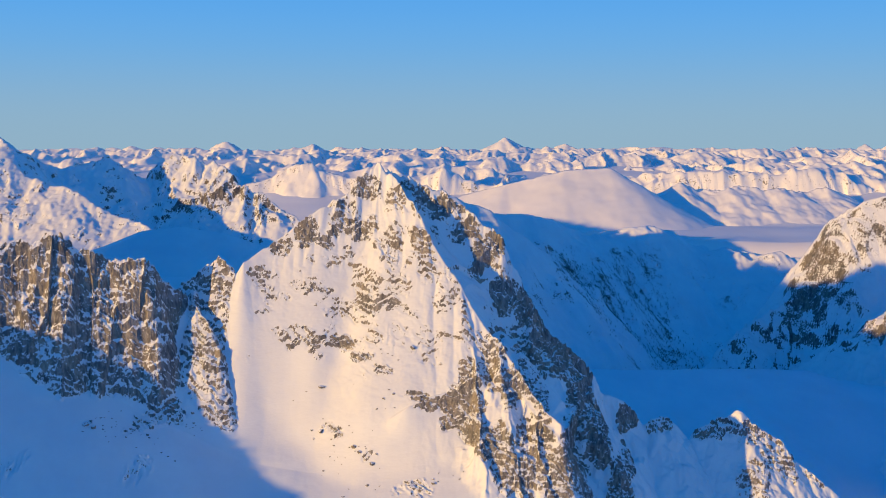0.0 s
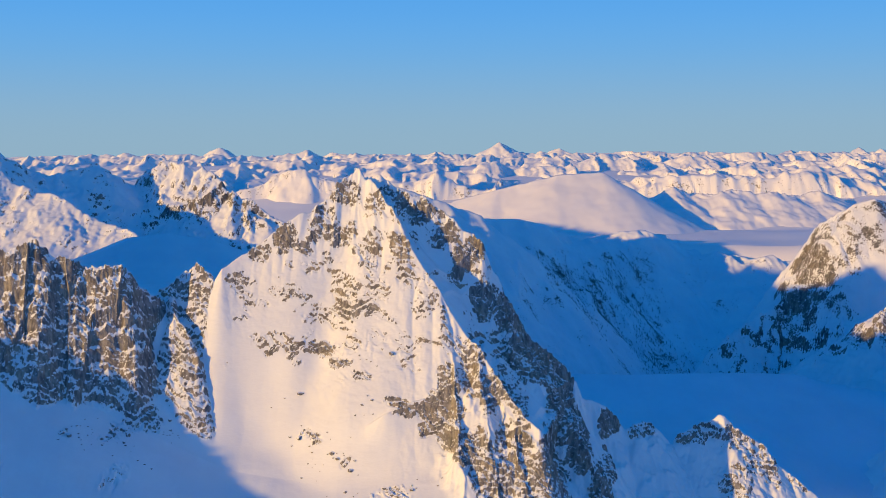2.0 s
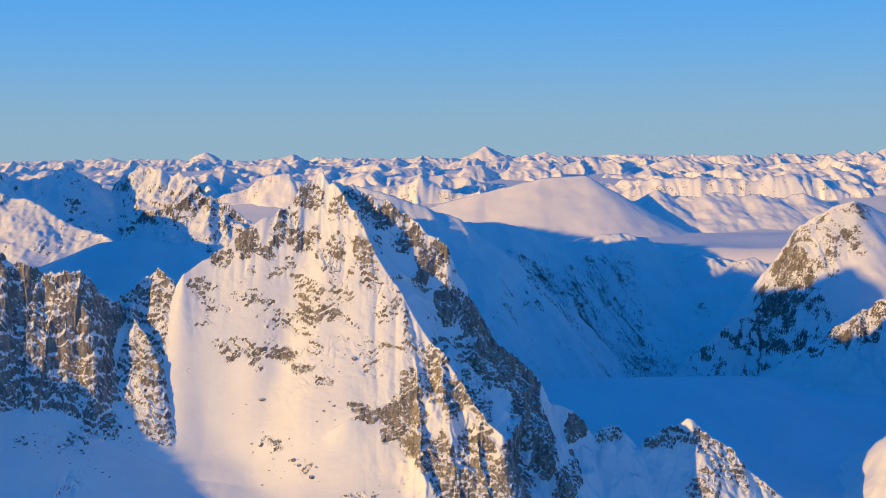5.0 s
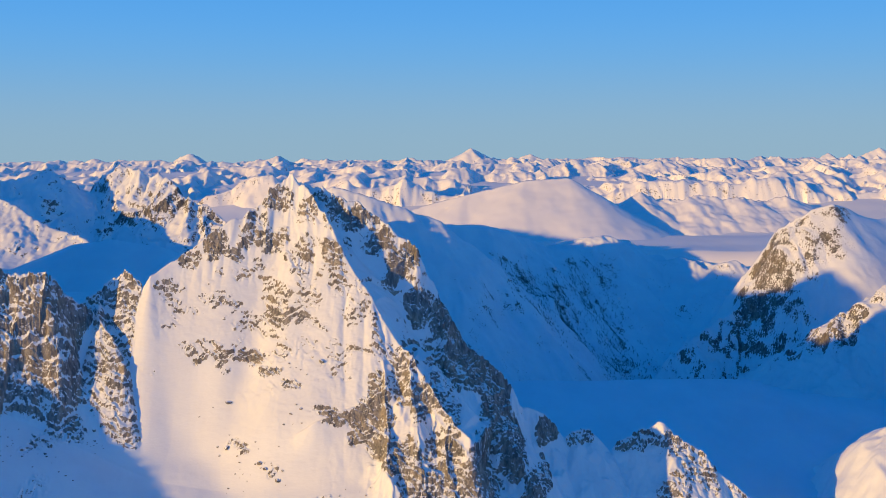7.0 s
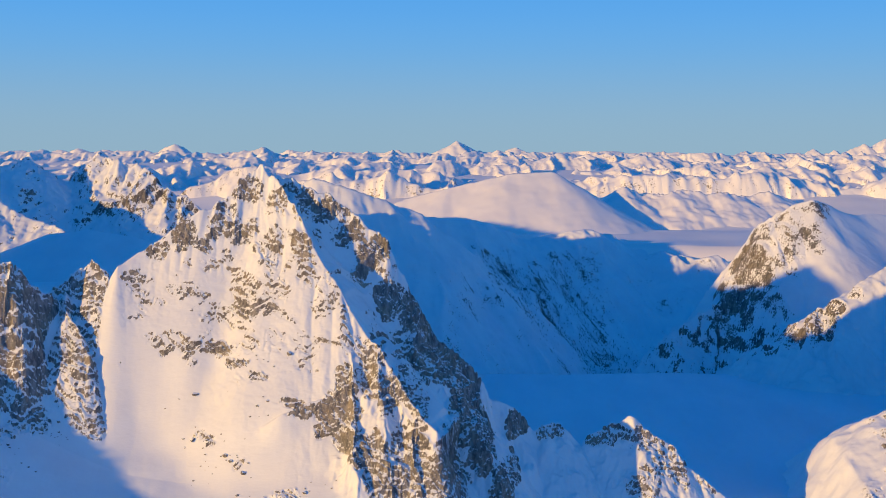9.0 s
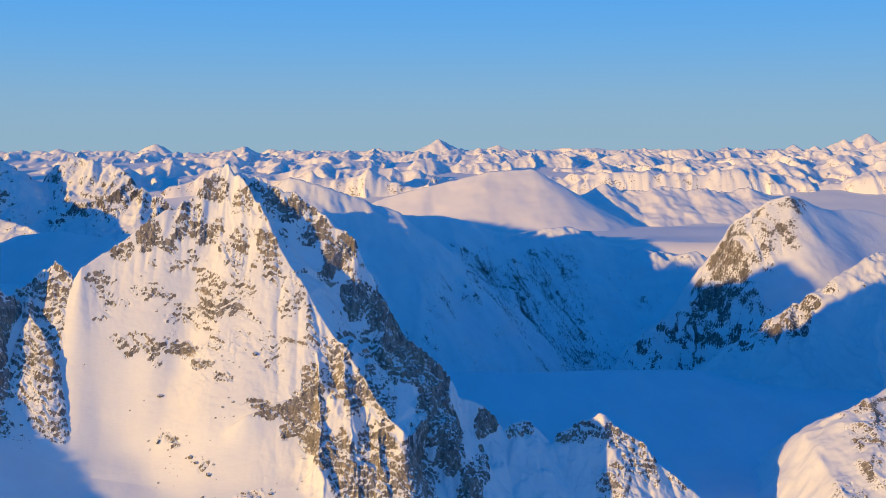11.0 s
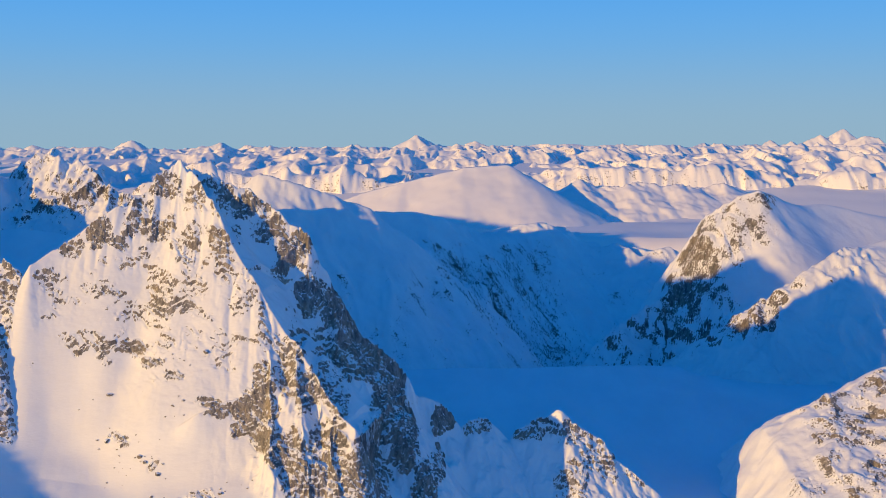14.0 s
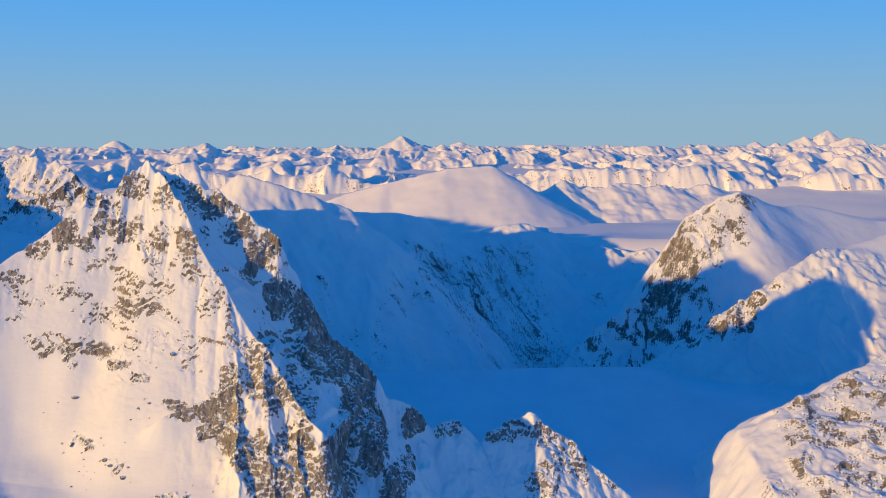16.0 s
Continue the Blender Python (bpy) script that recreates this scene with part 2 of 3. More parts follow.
def raise_massif(X, Y, Z, rock, owner, owners, material, low, block=8, least=7):
    """Split one height grid into its mountains, each with its snow slopes and rock faces as parts. owner: a whole number at each point."""
    above = quad_mean(Z) > quad_mean(low)
    rows, cols = above.shape
    br, bc = -(-rows // block), -(-cols // block)
    padded = np.pad(quad_mean(rock), ((0, br * block - rows), (0, bc * block - cols)), mode="edge")
    bare = padded.reshape(br, block, bc, block).mean((1, 3)) > 0.36
    spots_r, spots_c = np.minimum(np.arange(br) * block + block // 2, rows - 1), np.minimum(np.arange(bc) * block + block // 2, cols - 1)
    own = owner[np.ix_(spots_r, spots_c)]
    mark, count = pieces(own, bare, least)
    fine = np.repeat(np.repeat(mark, block, 0), block, 1)[:rows, :cols]
    things = {}
    seen = np.bincount(fine[above], minlength=count)
    for n in range(count):
        if seen[n] == 0:
            continue
        r, c = np.argwhere(mark == n)[0]
        name, label, category, parts = owners[int(own[r, c])]
        if parts is None:
            parts, kind = ("snow_face", "rock_face"), "structure"
        else:
            kind = ""
        if int(own[r, c]) not in things:
            things[int(own[r, c])] = tagged(new(name), label, category, "", kind)
        sheet(parts[int(bare[r, c])], X, Y, Z, rock, above & (fine == n), material, things[int(own[r, c])])


# ---- the ground ----
def floor_height(X, Y):
    return -118 * smooth(Y, 1470, 1640) + 2.0 * fbm(X / 160, Y / 300, 5, 3) - 1.0


def build_ground():
    ys = np.concatenate([np.arange(-4900, 800, 300.0), np.arange(800, 1800, 20.0), np.arange(1800, 5300, 100.0)])
    xs = np.concatenate([np.arange(-5200, -400, 300.0), np.arange(-400, 1200, 25.0), np.arange(1200, 5401, 300.0)])
    X, Y = np.meshgrid(xs, ys)
    Z = floor_height(X, Y)
    ob = sheet("ground", X, Y, Z, np.zeros(X.shape), np.ones((len(ys) - 1, len(xs) - 1), bool), FLAT)
    tagged(ob, "flat snow-covered valley floor lying in blue shade", "ground", "", "structure")


build_ground()


# ---- the near massif: pyramid peak, rock wall, snow bowl, knolls ----
SUMMIT = (-50, 832, 289)
SPINE = [SUMMIT, (-36, 822, 279), (-19, 806, 255), (-12, 797, 239), (1, 786, 219), (13, 777, 203), (22, 771, 187), (30, 765, 174), (41, 758, 165), (51, 748, 149), (60, 738, 135), (70, 727, 123), (79, 719, 116)]
SKY_EDGE = [SUMMIT, (-33, 834, 278), (-21, 834, 277), (-9, 833, 271), (4, 832, 265), (16, 831, 256), (24, 830, 250), (29, 829, 243), (37, 828, 241), (42, 827, 235), (48, 826, 212), (56, 825, 202), (65, 824, 186), (72, 824, 173), (83, 825, 160), (95, 826, 150),
            (109, 828, 138), (115, 830, 130), (119, 832, 114), (136, 836, 108), (150, 840, 96), (158, 843, 84)]


def ruled(X, Y, a, b, levels):
    """The sheet between two falling lines, joined at equal heights."""
    def cut(line):
        p = np.array(line, float)[::-1]
        z = np.maximum.accumulate(p[:, 2]) + np.arange(len(p)) * 1e-3
        return [(float(np.interp(h, z, p[:, 0])), float(np.interp(h, z, p[:, 1])), h) for h in levels]
    la, lb = cut(a), cut(b)
    best = np.full(X.shape, -1e4)
    for (a0, a1, b0, b1) in zip(la[:-1], la[1:], lb[:-1], lb[1:]):
        best = np.maximum(best, np.maximum(facet(X, Y, a0, a1, b1), facet(X, Y, a0, b1, b0)))
    return best


def near_forms(X, Y):
    tx, ty = X + 2 * fbm(X / 38, Y / 38, 11, 2, 0.35), Y + 2 * fbm(X / 38, Y / 38, 12, 2, 0.35)
    # the snow bowl and the bank that closes it
    sy = Y + 2.0 * fbm(X / 90, Y / 40, 13, 2, 0.35)
    bowl = 100 + 0.98 * (sy - 719) + 1.0 * np.clip(sy - 749, 0, 17) - 0.0035 * np.clip(sy - 770, 0, 200) ** 2
    bowl = np.where(sy < 719, 100 + 0.62 * (sy - 719), bowl)
    bowl = bowl - 0.002 * np.clip(690 - sy, 0, 60) ** 2
    bowl = bowl + 0.55 * np.clip(-118 - X, 0, 200) ** 2 / (45 + np.clip(-118 - X, 0, 200)) - 2.2 * np.clip(X - 42, 0, 200) - 5 - 13 * np.exp(-(((X + 70) / 65) ** 2))
    bowl = np.minimum(bowl, 190) - 2.5 * np.clip(X + 4 - (783 - sy) * 1.45, 0, 300)
    # the pyramid; its crests swing a little, so that they come out knobbly
    kx = tx + 1.9 * fbm(X / 10, Y / 10, 18, 3) + 0.8 * (blocks(X, Y, 19, 7) - 0.5)
    ky = ty + 1.9 * fbm(X / 10, Y / 10, 20, 3) + 0.8 * (blocks(X, Y, 22, 6) - 0.5)
    west = crest(tx, ty, [SUMMIT, (-59, 828, 284), (-66, 824, 277), (-73, 819, 269), (-78, 815, 263), (-84, 811, 258), (-91, 809, 257), (-98, 807, 252), (-106, 804, 245), (-113, 801, 239), (-122, 798, 233), (-131, 794, 227), (-138, 790, 222), (-144, 786, 218), (-147, 784, 204)], 2.25, 1.5, 34, 0.9)
    front = crest(tx + 0.25 * (kx - tx), ty + 0.25 * (ky - ty), SPINE, 2.6, 1.9, 40, 0.9)
    arete = crest(kx, ky, [(79, 719, 116), (85, 718, 101), (91, 718, 82), (98, 718, 59), (104, 718, 27), (110, 716, -10)], 2.5, 2.4, 40, 0.95)
    sky = crest(kx, ky, SKY_EDGE, 1.9, 2.6, 40, 0.95)
    flank = ruled(tx, ty, SPINE, SKY_EDGE, [116, 124, 136, 150, 164, 176, 190, 205, 220, 236, 250, 262, 272, 279]) - 8
    flank = flank - 9 * np.exp(-((near_line(tx, ty, [(-10, 818), (7, 812), (26, 806), (40, 800), (65, 790), (85, 780)]) / 8) ** 2))
    rib = crest(kx, ky, [(52, 818, 200), (64, 806, 176), (83, 790, 136), (90, 782, 125), (100, 775, 112), (110, 768, 101), (119, 758, 84), (125, 745, 66), (132, 730, 30)], 1.5, 1.9, 30, 0.9)
    butts = [crest(kx, ky, [(22, 756, 162), (23, 746, 150), (24, 733, 133), (24, 719, 116), (25, 704, 101), (27, 690, 80)], 1.6, 2.2, 30, 0.9),
             crest(kx, ky, [(41, 758, 165), (39, 744, 150), (44, 732, 133), (44, 717, 113), (48, 702, 91), (55, 686, 69)], 1.6, 1.5, 30, 0.9),
             crest(kx, ky, [(66, 732, 128), (63, 720, 112), (68, 706, 93), (74, 690, 68), (78, 676, 44)], 1.8, 1.5, 30, 0.9),
             crest(tx, ty, [(23, 742, 146), (6, 738, 135), (-7, 735, 132), (-19, 731, 128), (-30, 729, 124)], 3.0, 1.3, 30, 1.0)]
    peak = blend_max(blend_max(west, front, 5), blend_max(blend_max(sky, flank, 3), rib, 4), 3)
    peak = blend_max(peak, arete, 3)
    for b in butts:
        peak = blend_max(peak, b, 3)
    # the rock wall to the west and the tower at its end
    # columns and clefts in the wall: its lines swing to and fro
    cleft = 4.5 * (ridged(X / 46, Y / 300, 14, 2, 0.5) - 0.6) + 3.0 * (blocks(X, Y * 0.3, 15, 15) - 0.5)
    vx, vy = tx + 2.5 * fbm(X / 17, Y / 17, 16, 3), ty - cleft + 1.6 * fbm(X / 9, Y / 9, 17, 3)
    wall = crest(vx, vy, [(-178, 778, 172), (-180, 778, 180), (-183, 776, 195), (-192, 770, 203), (-199, 764, 210), (-203, 760, 219), (-208, 757, 224), (-215, 755, 224), (-228, 751, 225), (-236, 748, 229), (-245, 745, 233), (-253, 742, 231), (-255, 741, 238), (-259, 740, 243), (-265, 738, 241), (-279, 733, 237), (-286, 731, 238), (-296, 728, 237), (-316, 722, 238), (-350, 712, 250), (-430, 690, 262)], 3.0, 1.4, 40, 0.85)
    tower = crest(vx, ty + 0.4 * (vy - ty), [(-190, 786, 204), (-180, 788, 209), (-173, 789, 216), (-163, 790, 221), (-156, 788, 217), (-150, 784, 206), (-143, 780, 197), (-136, 776, 190), (-132, 772, 174)], 1.8, 2.2, 25, 1.0)
    tower = blend_max(tower, crest(vx, ty, [(-178, 778, 202), (-173, 768, 189), (-163, 760, 174), (-156, 754, 160), (-151, 749, 147), (-154, 744, 132)], 2.1, 2.0, 25, 1.0), 3)
    wall = blend_max(wall, tower, 2)
    knolls = crest(kx, ky, [(143, 839, 96), (158, 843, 84), (166, 845, 89), (179, 848, 90), (190, 850, 78), (197, 852, 70), (204, 854, 78), (216, 856, 85), (228, 857, 89), (235, 857, 92), (244, 855, 85), (255, 853, 76), (270, 851, 68), (277, 849, 56), (290, 846, 47), (316, 842, 24), (346, 838, -9)], 1.5, 1.5, 26, 0.8)
    knoll2 = crest(kx, ky, [(235, 857, 92), (238, 846, 76), (240, 833, 57), (242, 818, 36), (241, 800, 9)], 1.25, 1.25, 30, 0.95)
    knolls = blend_max(knolls, knoll2, 4)
    return bowl, peak, wall, knolls


# rocky places on the pyramid: x, height, half width, half height, strength
FACE_ROCK = [(-100, 241, 10, 13, 0.95), (-118, 230, 12, 6, 0.9), (-87, 231, 11, 5, 0.75), (-73, 255, 11, 11, 0.6), (-77, 245, 8, 8, 0.6), (-60, 244, 15, 10, 0.9), (-68, 227, 8, 4, 0.5), (-39, 231, 10, 15, 0.65), (-17, 230, 9, 12, 0.8), (-28, 219, 8, 8, 0.5),
             (-12, 215, 8, 10, 0.6), (-16, 255, 7, 11, 0.65), (-52, 192, 15, 8, 0.9), (-55, 203, 16, 10, 0.6), (-34, 188, 7, 6, 0.85), (-64, 217, 8, 5, 0.5), (-34, 203, 12, 12, 0.5), (-116, 193, 10, 4, 0.55), (-88, 197, 14, 4, 0.55), (-134, 211, 12, 6, 0.45)]
LEDGE_ROCK = [(-106, 163, 6, 4, 0.9), (-90, 165, 12, 5, 0.95), (-70, 162, 14, 6, 1), (-57, 154, 9, 4, 0.95), (-41, 149, 10, 3, 0.9), (-96, 172, 8, 3, 0.6), (-30, 169, 16, 10, 0.4), (-10, 165, 14, 16, 0.35), (3, 199, 12, 20, 0.4), (15, 184, 6, 12, 0.6), (-57, 272, 13, 11, 0.7), (-35, 263, 11, 13, 0.7), (-186, 123, 14, 8, 0.95), (-201, 117, 10, 4, 0.85), (-194, 97, 10, 7, 0.85), (-262, 108, 12, 6, 0.8)]
BUTTRESS_ROCK = [(-15, 129, 16, 6, 0.95), (18, 144, 11, 12, 0.9), (14, 126, 19, 12, 1), (24, 109, 15, 10, 1), (8, 116, 12, 8, 0.95), (37, 104, 12, 17, 1), (40, 86, 12, 13, 1), (56, 88, 13, 18, 0.95), (76, 85, 13, 18, 0.95), (34, 151, 10, 18, 0.85),
                 (46, 136, 10, 15, 0.85), (63, 104, 16, 17, 0.85), (86, 91, 10, 18, 0.95), (39, 164, 10, 8, 0.8), (68, 124, 10, 11, 0.9), (27, 165, 8, 8, 0.5), (-74, 107, 10, 4, 0.8), (-50, 97, 6, 5, 0.8), (-20, 78, 15, 5, 0.85)]
FLANK_ROCK = [(-19, 265, 11, 13, 0.85), (-5, 254, 13, 9, 0.95), (-9, 236, 9, 9, 0.8), (28, 220, 9, 18, 0.95), (41, 229, 9, 11, 0.9), (16, 237, 13, 13, 0.75), (46, 190, 11, 17, 0.9), (63, 181, 11, 17, 1), (76, 159, 17, 17, 1), (94, 142, 19, 13, 1),
              (103, 120, 15, 17, 1), (112, 93, 13, 21, 1), (125, 58, 11, 26, 1), (63, 146, 17, 21, 0.75), (90, 102, 13, 17, 0.85), (94, 71, 11, 17, 0.75)]
KNOLL_ROCK = [(143, 92, 14, 12, 0.95), (173, 86, 14, 11, 0.95), (138, 71, 6, 9, 0.85), (209, 80, 15, 11, 1.0), (226, 84, 10, 7, 0.9), (239, 44, 17, 19, 0.8), (247, 76, 17, 13, 0.8), (258, 58, 12, 12, 0.7), (272, 55, 13, 17, 0.75), (296, 40, 13, 8, 0.6)]


def ledges(X, Y, Z, amount, h, seed, dip=0.22):
    """Break a slope into uneven ledges and risers, h metres apart."""
    u = X * 0.85 + Y * 0.5
    t = (Z + dip * u) / h + 1.3 * fbm(u / (3.2 * h), Z / (4.2 * h), seed, 3) + 0.45 * fbm(u / (0.8 * h), Z / (1.2 * h), seed + 4, 2)
    return Z + amount * h * (0.13 * np.sin(2 * math.pi * t) + 0.03 * np.sin(4 * math.pi * t + 0.6))


def near_surface(X, Y):
    bowl, peak, wall, knolls = near_forms(X, Y)
    stack = np.stack([bowl, peak, wall, knolls])
    owner = stack.argmax(0)
    Z = blend_max(blend_max(bowl, peak, 7), blend_max(wall, knolls, 4), 3)
    soft = smooth(X, -146, -128) * smooth(-8 - X, 0, 18) * smooth(222 - Z, 0, 35)
    Z = Z + soft * (eased_x(eased_x(Z, 15), 15) - Z)
    wob = X + 4 * fbm(X / 14, Y / 14, 71, 3)
    up = Z + 4 * fbm(X / 14, Y / 14, 72, 3)
    zone = np.maximum(zones(wob, up, FACE_ROCK), zones(wob, up, LEDGE_ROCK))
    east = smooth(Y + 1.1 * X, 790, 800)
    zone = np.maximum(zone, np.maximum(zones(wob, up, BUTTRESS_ROCK), zones(wob, up, FLANK_ROCK) * east))
    zone = np.maximum(zone, zones(wob, up, KNOLL_ROCK))
    scree = 0.5 * smooth(fbm(X / 22, Z / 16, 73, 3), -0.1, 0.5) * smooth(stack[1] - bowl, 4, 20) * smooth(Z, 110, 160)
    zone = np.maximum(np.maximum(zone, scree), np.where(owner == 2, 1.0, 0))
    rough = smooth(zone, 0.1, 0.7)
    face = smooth(stack[1] - bowl, 6, 30)
    steep = smooth(Z, 205, 262)
    # flutes that fan out below the summit, ribs and ledges in the rock, drifts in the snow
    turn, far = np.arctan2(X + 50, np.maximum(868 - Y, 4)), np.hypot(X + 50, 868 - Y)
    turn = turn + 0.05 * fbm(X / 25, Y / 25, 23, 2)
    Z = Z + (ridged(turn / 0.25, far / 70, 21, 3, 0.4) - 0.6) * face * (0.3 + 6.5 * steep)
    Z = craggy(X, Y, Z, 0.08 * rough, 18.0, 43, 0.6, 0.7)
    Z = craggy(X, Y, Z, np.where(owner == 2, 0.15, np.maximum(0.06 * face, rough * 0.22)), 6.0, 33, 0.3, 1.2)
    Z = ledges(X, Y, Z, np.where(owner == 2, 0.5, 0.0) * smooth(stack[2] - bowl, 4, 25), 17.0, 85, -0.15)
    Z = ledges(X, Y, Z, np.maximum(0.12 * face, rough) * np.where(owner == 2, 0.9, 0.8), 6.5, 81)
    Z = ledges(X, Y, Z, np.maximum(0.10 * face, rough), 2.6, 91, -0.3)
    Z = Z + 1.0 * fbm(X / 60, (Y + Z) / 44, 61, 3, 0.4) + face * 0.4 * fbm(X / 9, Y / 4.5, 62, 3) + 0.10 * fbm(X / 6, Y / 16, 64, 3)
    return Z, owner, zone


def build_near():
    xs = np.concatenate([np.arange(-432, -300, 1.6), np.arange(-300, 150, 0.7), np.arange(150, 348, 0.9)])
    ys = np.concatenate([np.arange(610, 682, 2.0), np.arange(682, 800, 0.4), np.arange(800, 870, 0.6), np.arange(870, 931, 1.5)])
    X, Y = np.meshgrid(xs, ys)
    Z, owner, zone = near_surface(X, Y)
    slope = steepness(X, Y, Z)
    edge = 3.0 - 2.1 * zone + np.where(owner == 2, 1.1, 0) - 0.5 * zone * smooth(Y + 1.1 * X, 800, 830) * (owner == 1)
    rock = np.clip(0.36 + 0.32 * np.tanh((slope - edge) / 0.9) - 0.3 * smooth(0.3 - zone, 0, 0.25), 0, 1)
    low = floor_height(X, Y) - 6
    parts = ("snow_face", "rock_face")
    owners = {
        0: ("snow_bowl", "smooth snow bowl half in sunlight below the pyramid peak", "ground", None),
        1: ("pyramid_peak", "steep pyramid-shaped snowy peak with dark rock buttresses", "mountain", parts),
        2: ("rock_ridge", "craggy brown rock wall dusted with snow beside the peak", "rock ridge", parts),
        3: ("rock_knoll", "low rocky knolls capped with snow above the valley", "knoll", parts),
    }
    raise_massif(X, Y, Z, rock, owner, owners, NEAR, low)


build_near()


def outer_ridges():
    """The hills outside the view whose shadows fall into it."""
    ridge_mountain("snowy ridge running on west of the rock wall", "mountain", [(-450, 647, 240), (-460, 659, 300), (-479, 683, 343), (-496, 703, 361), (-515, 727, 376), (-521, 734, 370), (-546, 764, 338), (-604, 836, 324), (-649, 890, 334), (-712, 968, 342), (-775, 1045, 364), (-829, 1111, 380), (-843, 1129, 320), (-859, 1148, 235), (-883, 1177, 190)], 2.6, 2.6, 461, 5, 60, 2, 0.4, MIDDLE, 0.95, 90, 0.0)
    ridge_mountain("steep snow shoulder shading the bowl", "mountain", [(-513, 614, 240), (-488, 583, 228), (-474, 565, 223), (-465, 555, 222), (-458, 546, 216), (-451, 538, 206), (-444, 529, 201), (-441, 525, 194), (-437, 520, 188), (-432, 514, 181), (-426, 507, 171), (-420, 499, 162), (-411, 488, 152), (-403, 478, 144), (-395, 469, 138), (-388, 459, 134), (-374, 443, 126), (-362, 428, 117), (-336, 397, 87), (-311, 366, 42)], 1.6, 1.6, 471, 2.5, 40, 0.8, 0.4, MIDDLE, 0.95, 90, 0.0)


# ---- middle distance ----
def wooded(x, y):
    """How thickly rocks and conifers stand on the valley wall: along its two ribs, in streaks down the slope."""
    a = np.exp(-((near_line(x, y, [(215, 2262), (290, 2180), (330, 2090), (372, 2010)]) / 75) ** 2))
    b = np.exp(-((near_line(x, y, [(385, 2330), (404, 2193), (449, 1993), (465, 1940)]) / 56) ** 2))
    c = 0.8 * np.exp(-((near_line(x, y, [(110, 2150), (180, 2020), (240, 1920)]) / 62) ** 2))
    streak = ridged((x * 0.8 + y * 0.3) / 17, (x * 0.4 - y) / 120, 261, 3)
    return np.maximum(np.maximum(a, b), c) * (0.35 + 0.65 * smooth(streak, 0.5, 0.8)) + 0.12 * smooth(streak, 0.7, 0.9)


def nearer(pts, first, last):
    """Slide a crest line along its lines of sight from the origin, from first to last times its distance."""
    out = []
    for n, (x, y, z) in enumerate(pts):
        k = first + (last - first) * (x - pts[0][0]) / (pts[-1][0] - pts[0][0])
        out.append((x * k, y * k, 300 + (z - 300) * k))
    return out


def west_group():
    X, Y = grid(-1090, -60, 1080, 1960, 2.4, 2.4)
    wx, wy = X + 5 * fbm(X / 50, Y / 50, 101, 3), Y + 5 * fbm(X / 50, Y / 50, 102, 3)
    horn = crest(wx, wy, [(-1050, 1860, 378), (-900, 1780, 368), (-780, 1720, 352), (-652, 1628, 315), (-615, 1672, 278), (-578, 1712, 271), (-555, 1735, 278), (-535, 1762, 289), (-508, 1768, 267), (-476, 1772, 244), (-430, 1790, 200)], 1.0, 0.95, 90, 0.9)
    spur = crest(wx, wy, nearer([(-860, 1520, 330), (-622, 1545, 281), (-575, 1552, 256), (-522, 1560, 237), (-480, 1569, 208), (-425, 1575, 184), (-370, 1580, 150), (-300, 1590, 80)], 1.13, 0.91), 1.0, 0.8, 80, 0.9)
    crown = crest(wx, wy, nearer([(-520, 1770, 215), (-480, 1780, 247), (-449, 1780, 283), (-433, 1780, 288), (-414, 1780, 281), (-398, 1780, 284), (-352, 1780, 261), (-316, 1780, 235), (-279, 1790, 213), (-240, 1800, 184), (-205, 1810, 150), (-150, 1830, 90)], 1.05, 0.90), 1.1, 1.0, 80, 0.9)
    # an added rise, mostly hidden behind the pyramid, to shade the valley wall's shoulder
    tail = crest(wx, wy, [(-235, 1762, 150), (-205, 1755, 195), (-175, 1750, 219), (-140, 1744, 226), (-115, 1740, 222), (-95, 1738, 150)], 1.3, 1.3, 80, 0.9)
    crown = blend_max(crown, tail, 4)
    dome = crest(X, Y, [(-470, 1270, 150), (-408, 1280, 182), (-352, 1280, 204), (-306, 1280, 209), (-253, 1280, 200), (-210, 1280, 186), (-150, 1290, 130)], 0.35, 0.4, 60, 1.4)
    stack = np.stack([horn, spur, crown, dome])
    owner = stack.argmax(0)
    Z = blend_max(blend_max(horn, spur, 8), blend_max(crown, dome, 8), 10)
    hard = np.where(owner == 3, 0.06, 1.0)
    rough = hard * smooth(Z, 120, 200)
    Z = Z + rough * np.where(owner == 2, 20, 9) * (eroded(X / 34, Y / 52, 131) - 0.42)
    Z = craggy(X, Y, Z, rough * np.where(owner == 2, 0.55, 0.2), 8.0, 121, 0.5, 0.8)
    Z = ledges(X, Y, Z, 0.8 * rough, 9.0, 125, 0.3)
    Z = Z + 1.2 * fbm(X / 60, Y / 60, 141, 4) * (0.3 + 0.7 * hard)
    slope = steepness(X, Y, Z)
    rock = hard * np.clip(0.30 + 0.30 * np.tanh((slope - np.choose(owner, [1.15, 1.05, 1.15, 9.0])) / 0.6) + 0.16 * fbm(X / 60, Y / 60, 151, 3), 0, 1)
    parts = ("snow_face", "rock_face")
    owners = {
        0: ("mountain", "shaded horned mountain ridge with blue snow flanks", "mountain", parts),
        1: ("mountain", "sunlit rocky spur with thin snow cover", "mountain", parts),
        2: ("mountain", "craggy sunlit mountain crown with rock ribs", "mountain", parts),
        3: ("snow_dome", "smooth rounded snow dome lying in blue shade", "snow dome", parts),
    }
    raise_massif(X, Y, Z, rock, owner, owners, MIDDLE, floor_height(X, Y) - 25, 6)


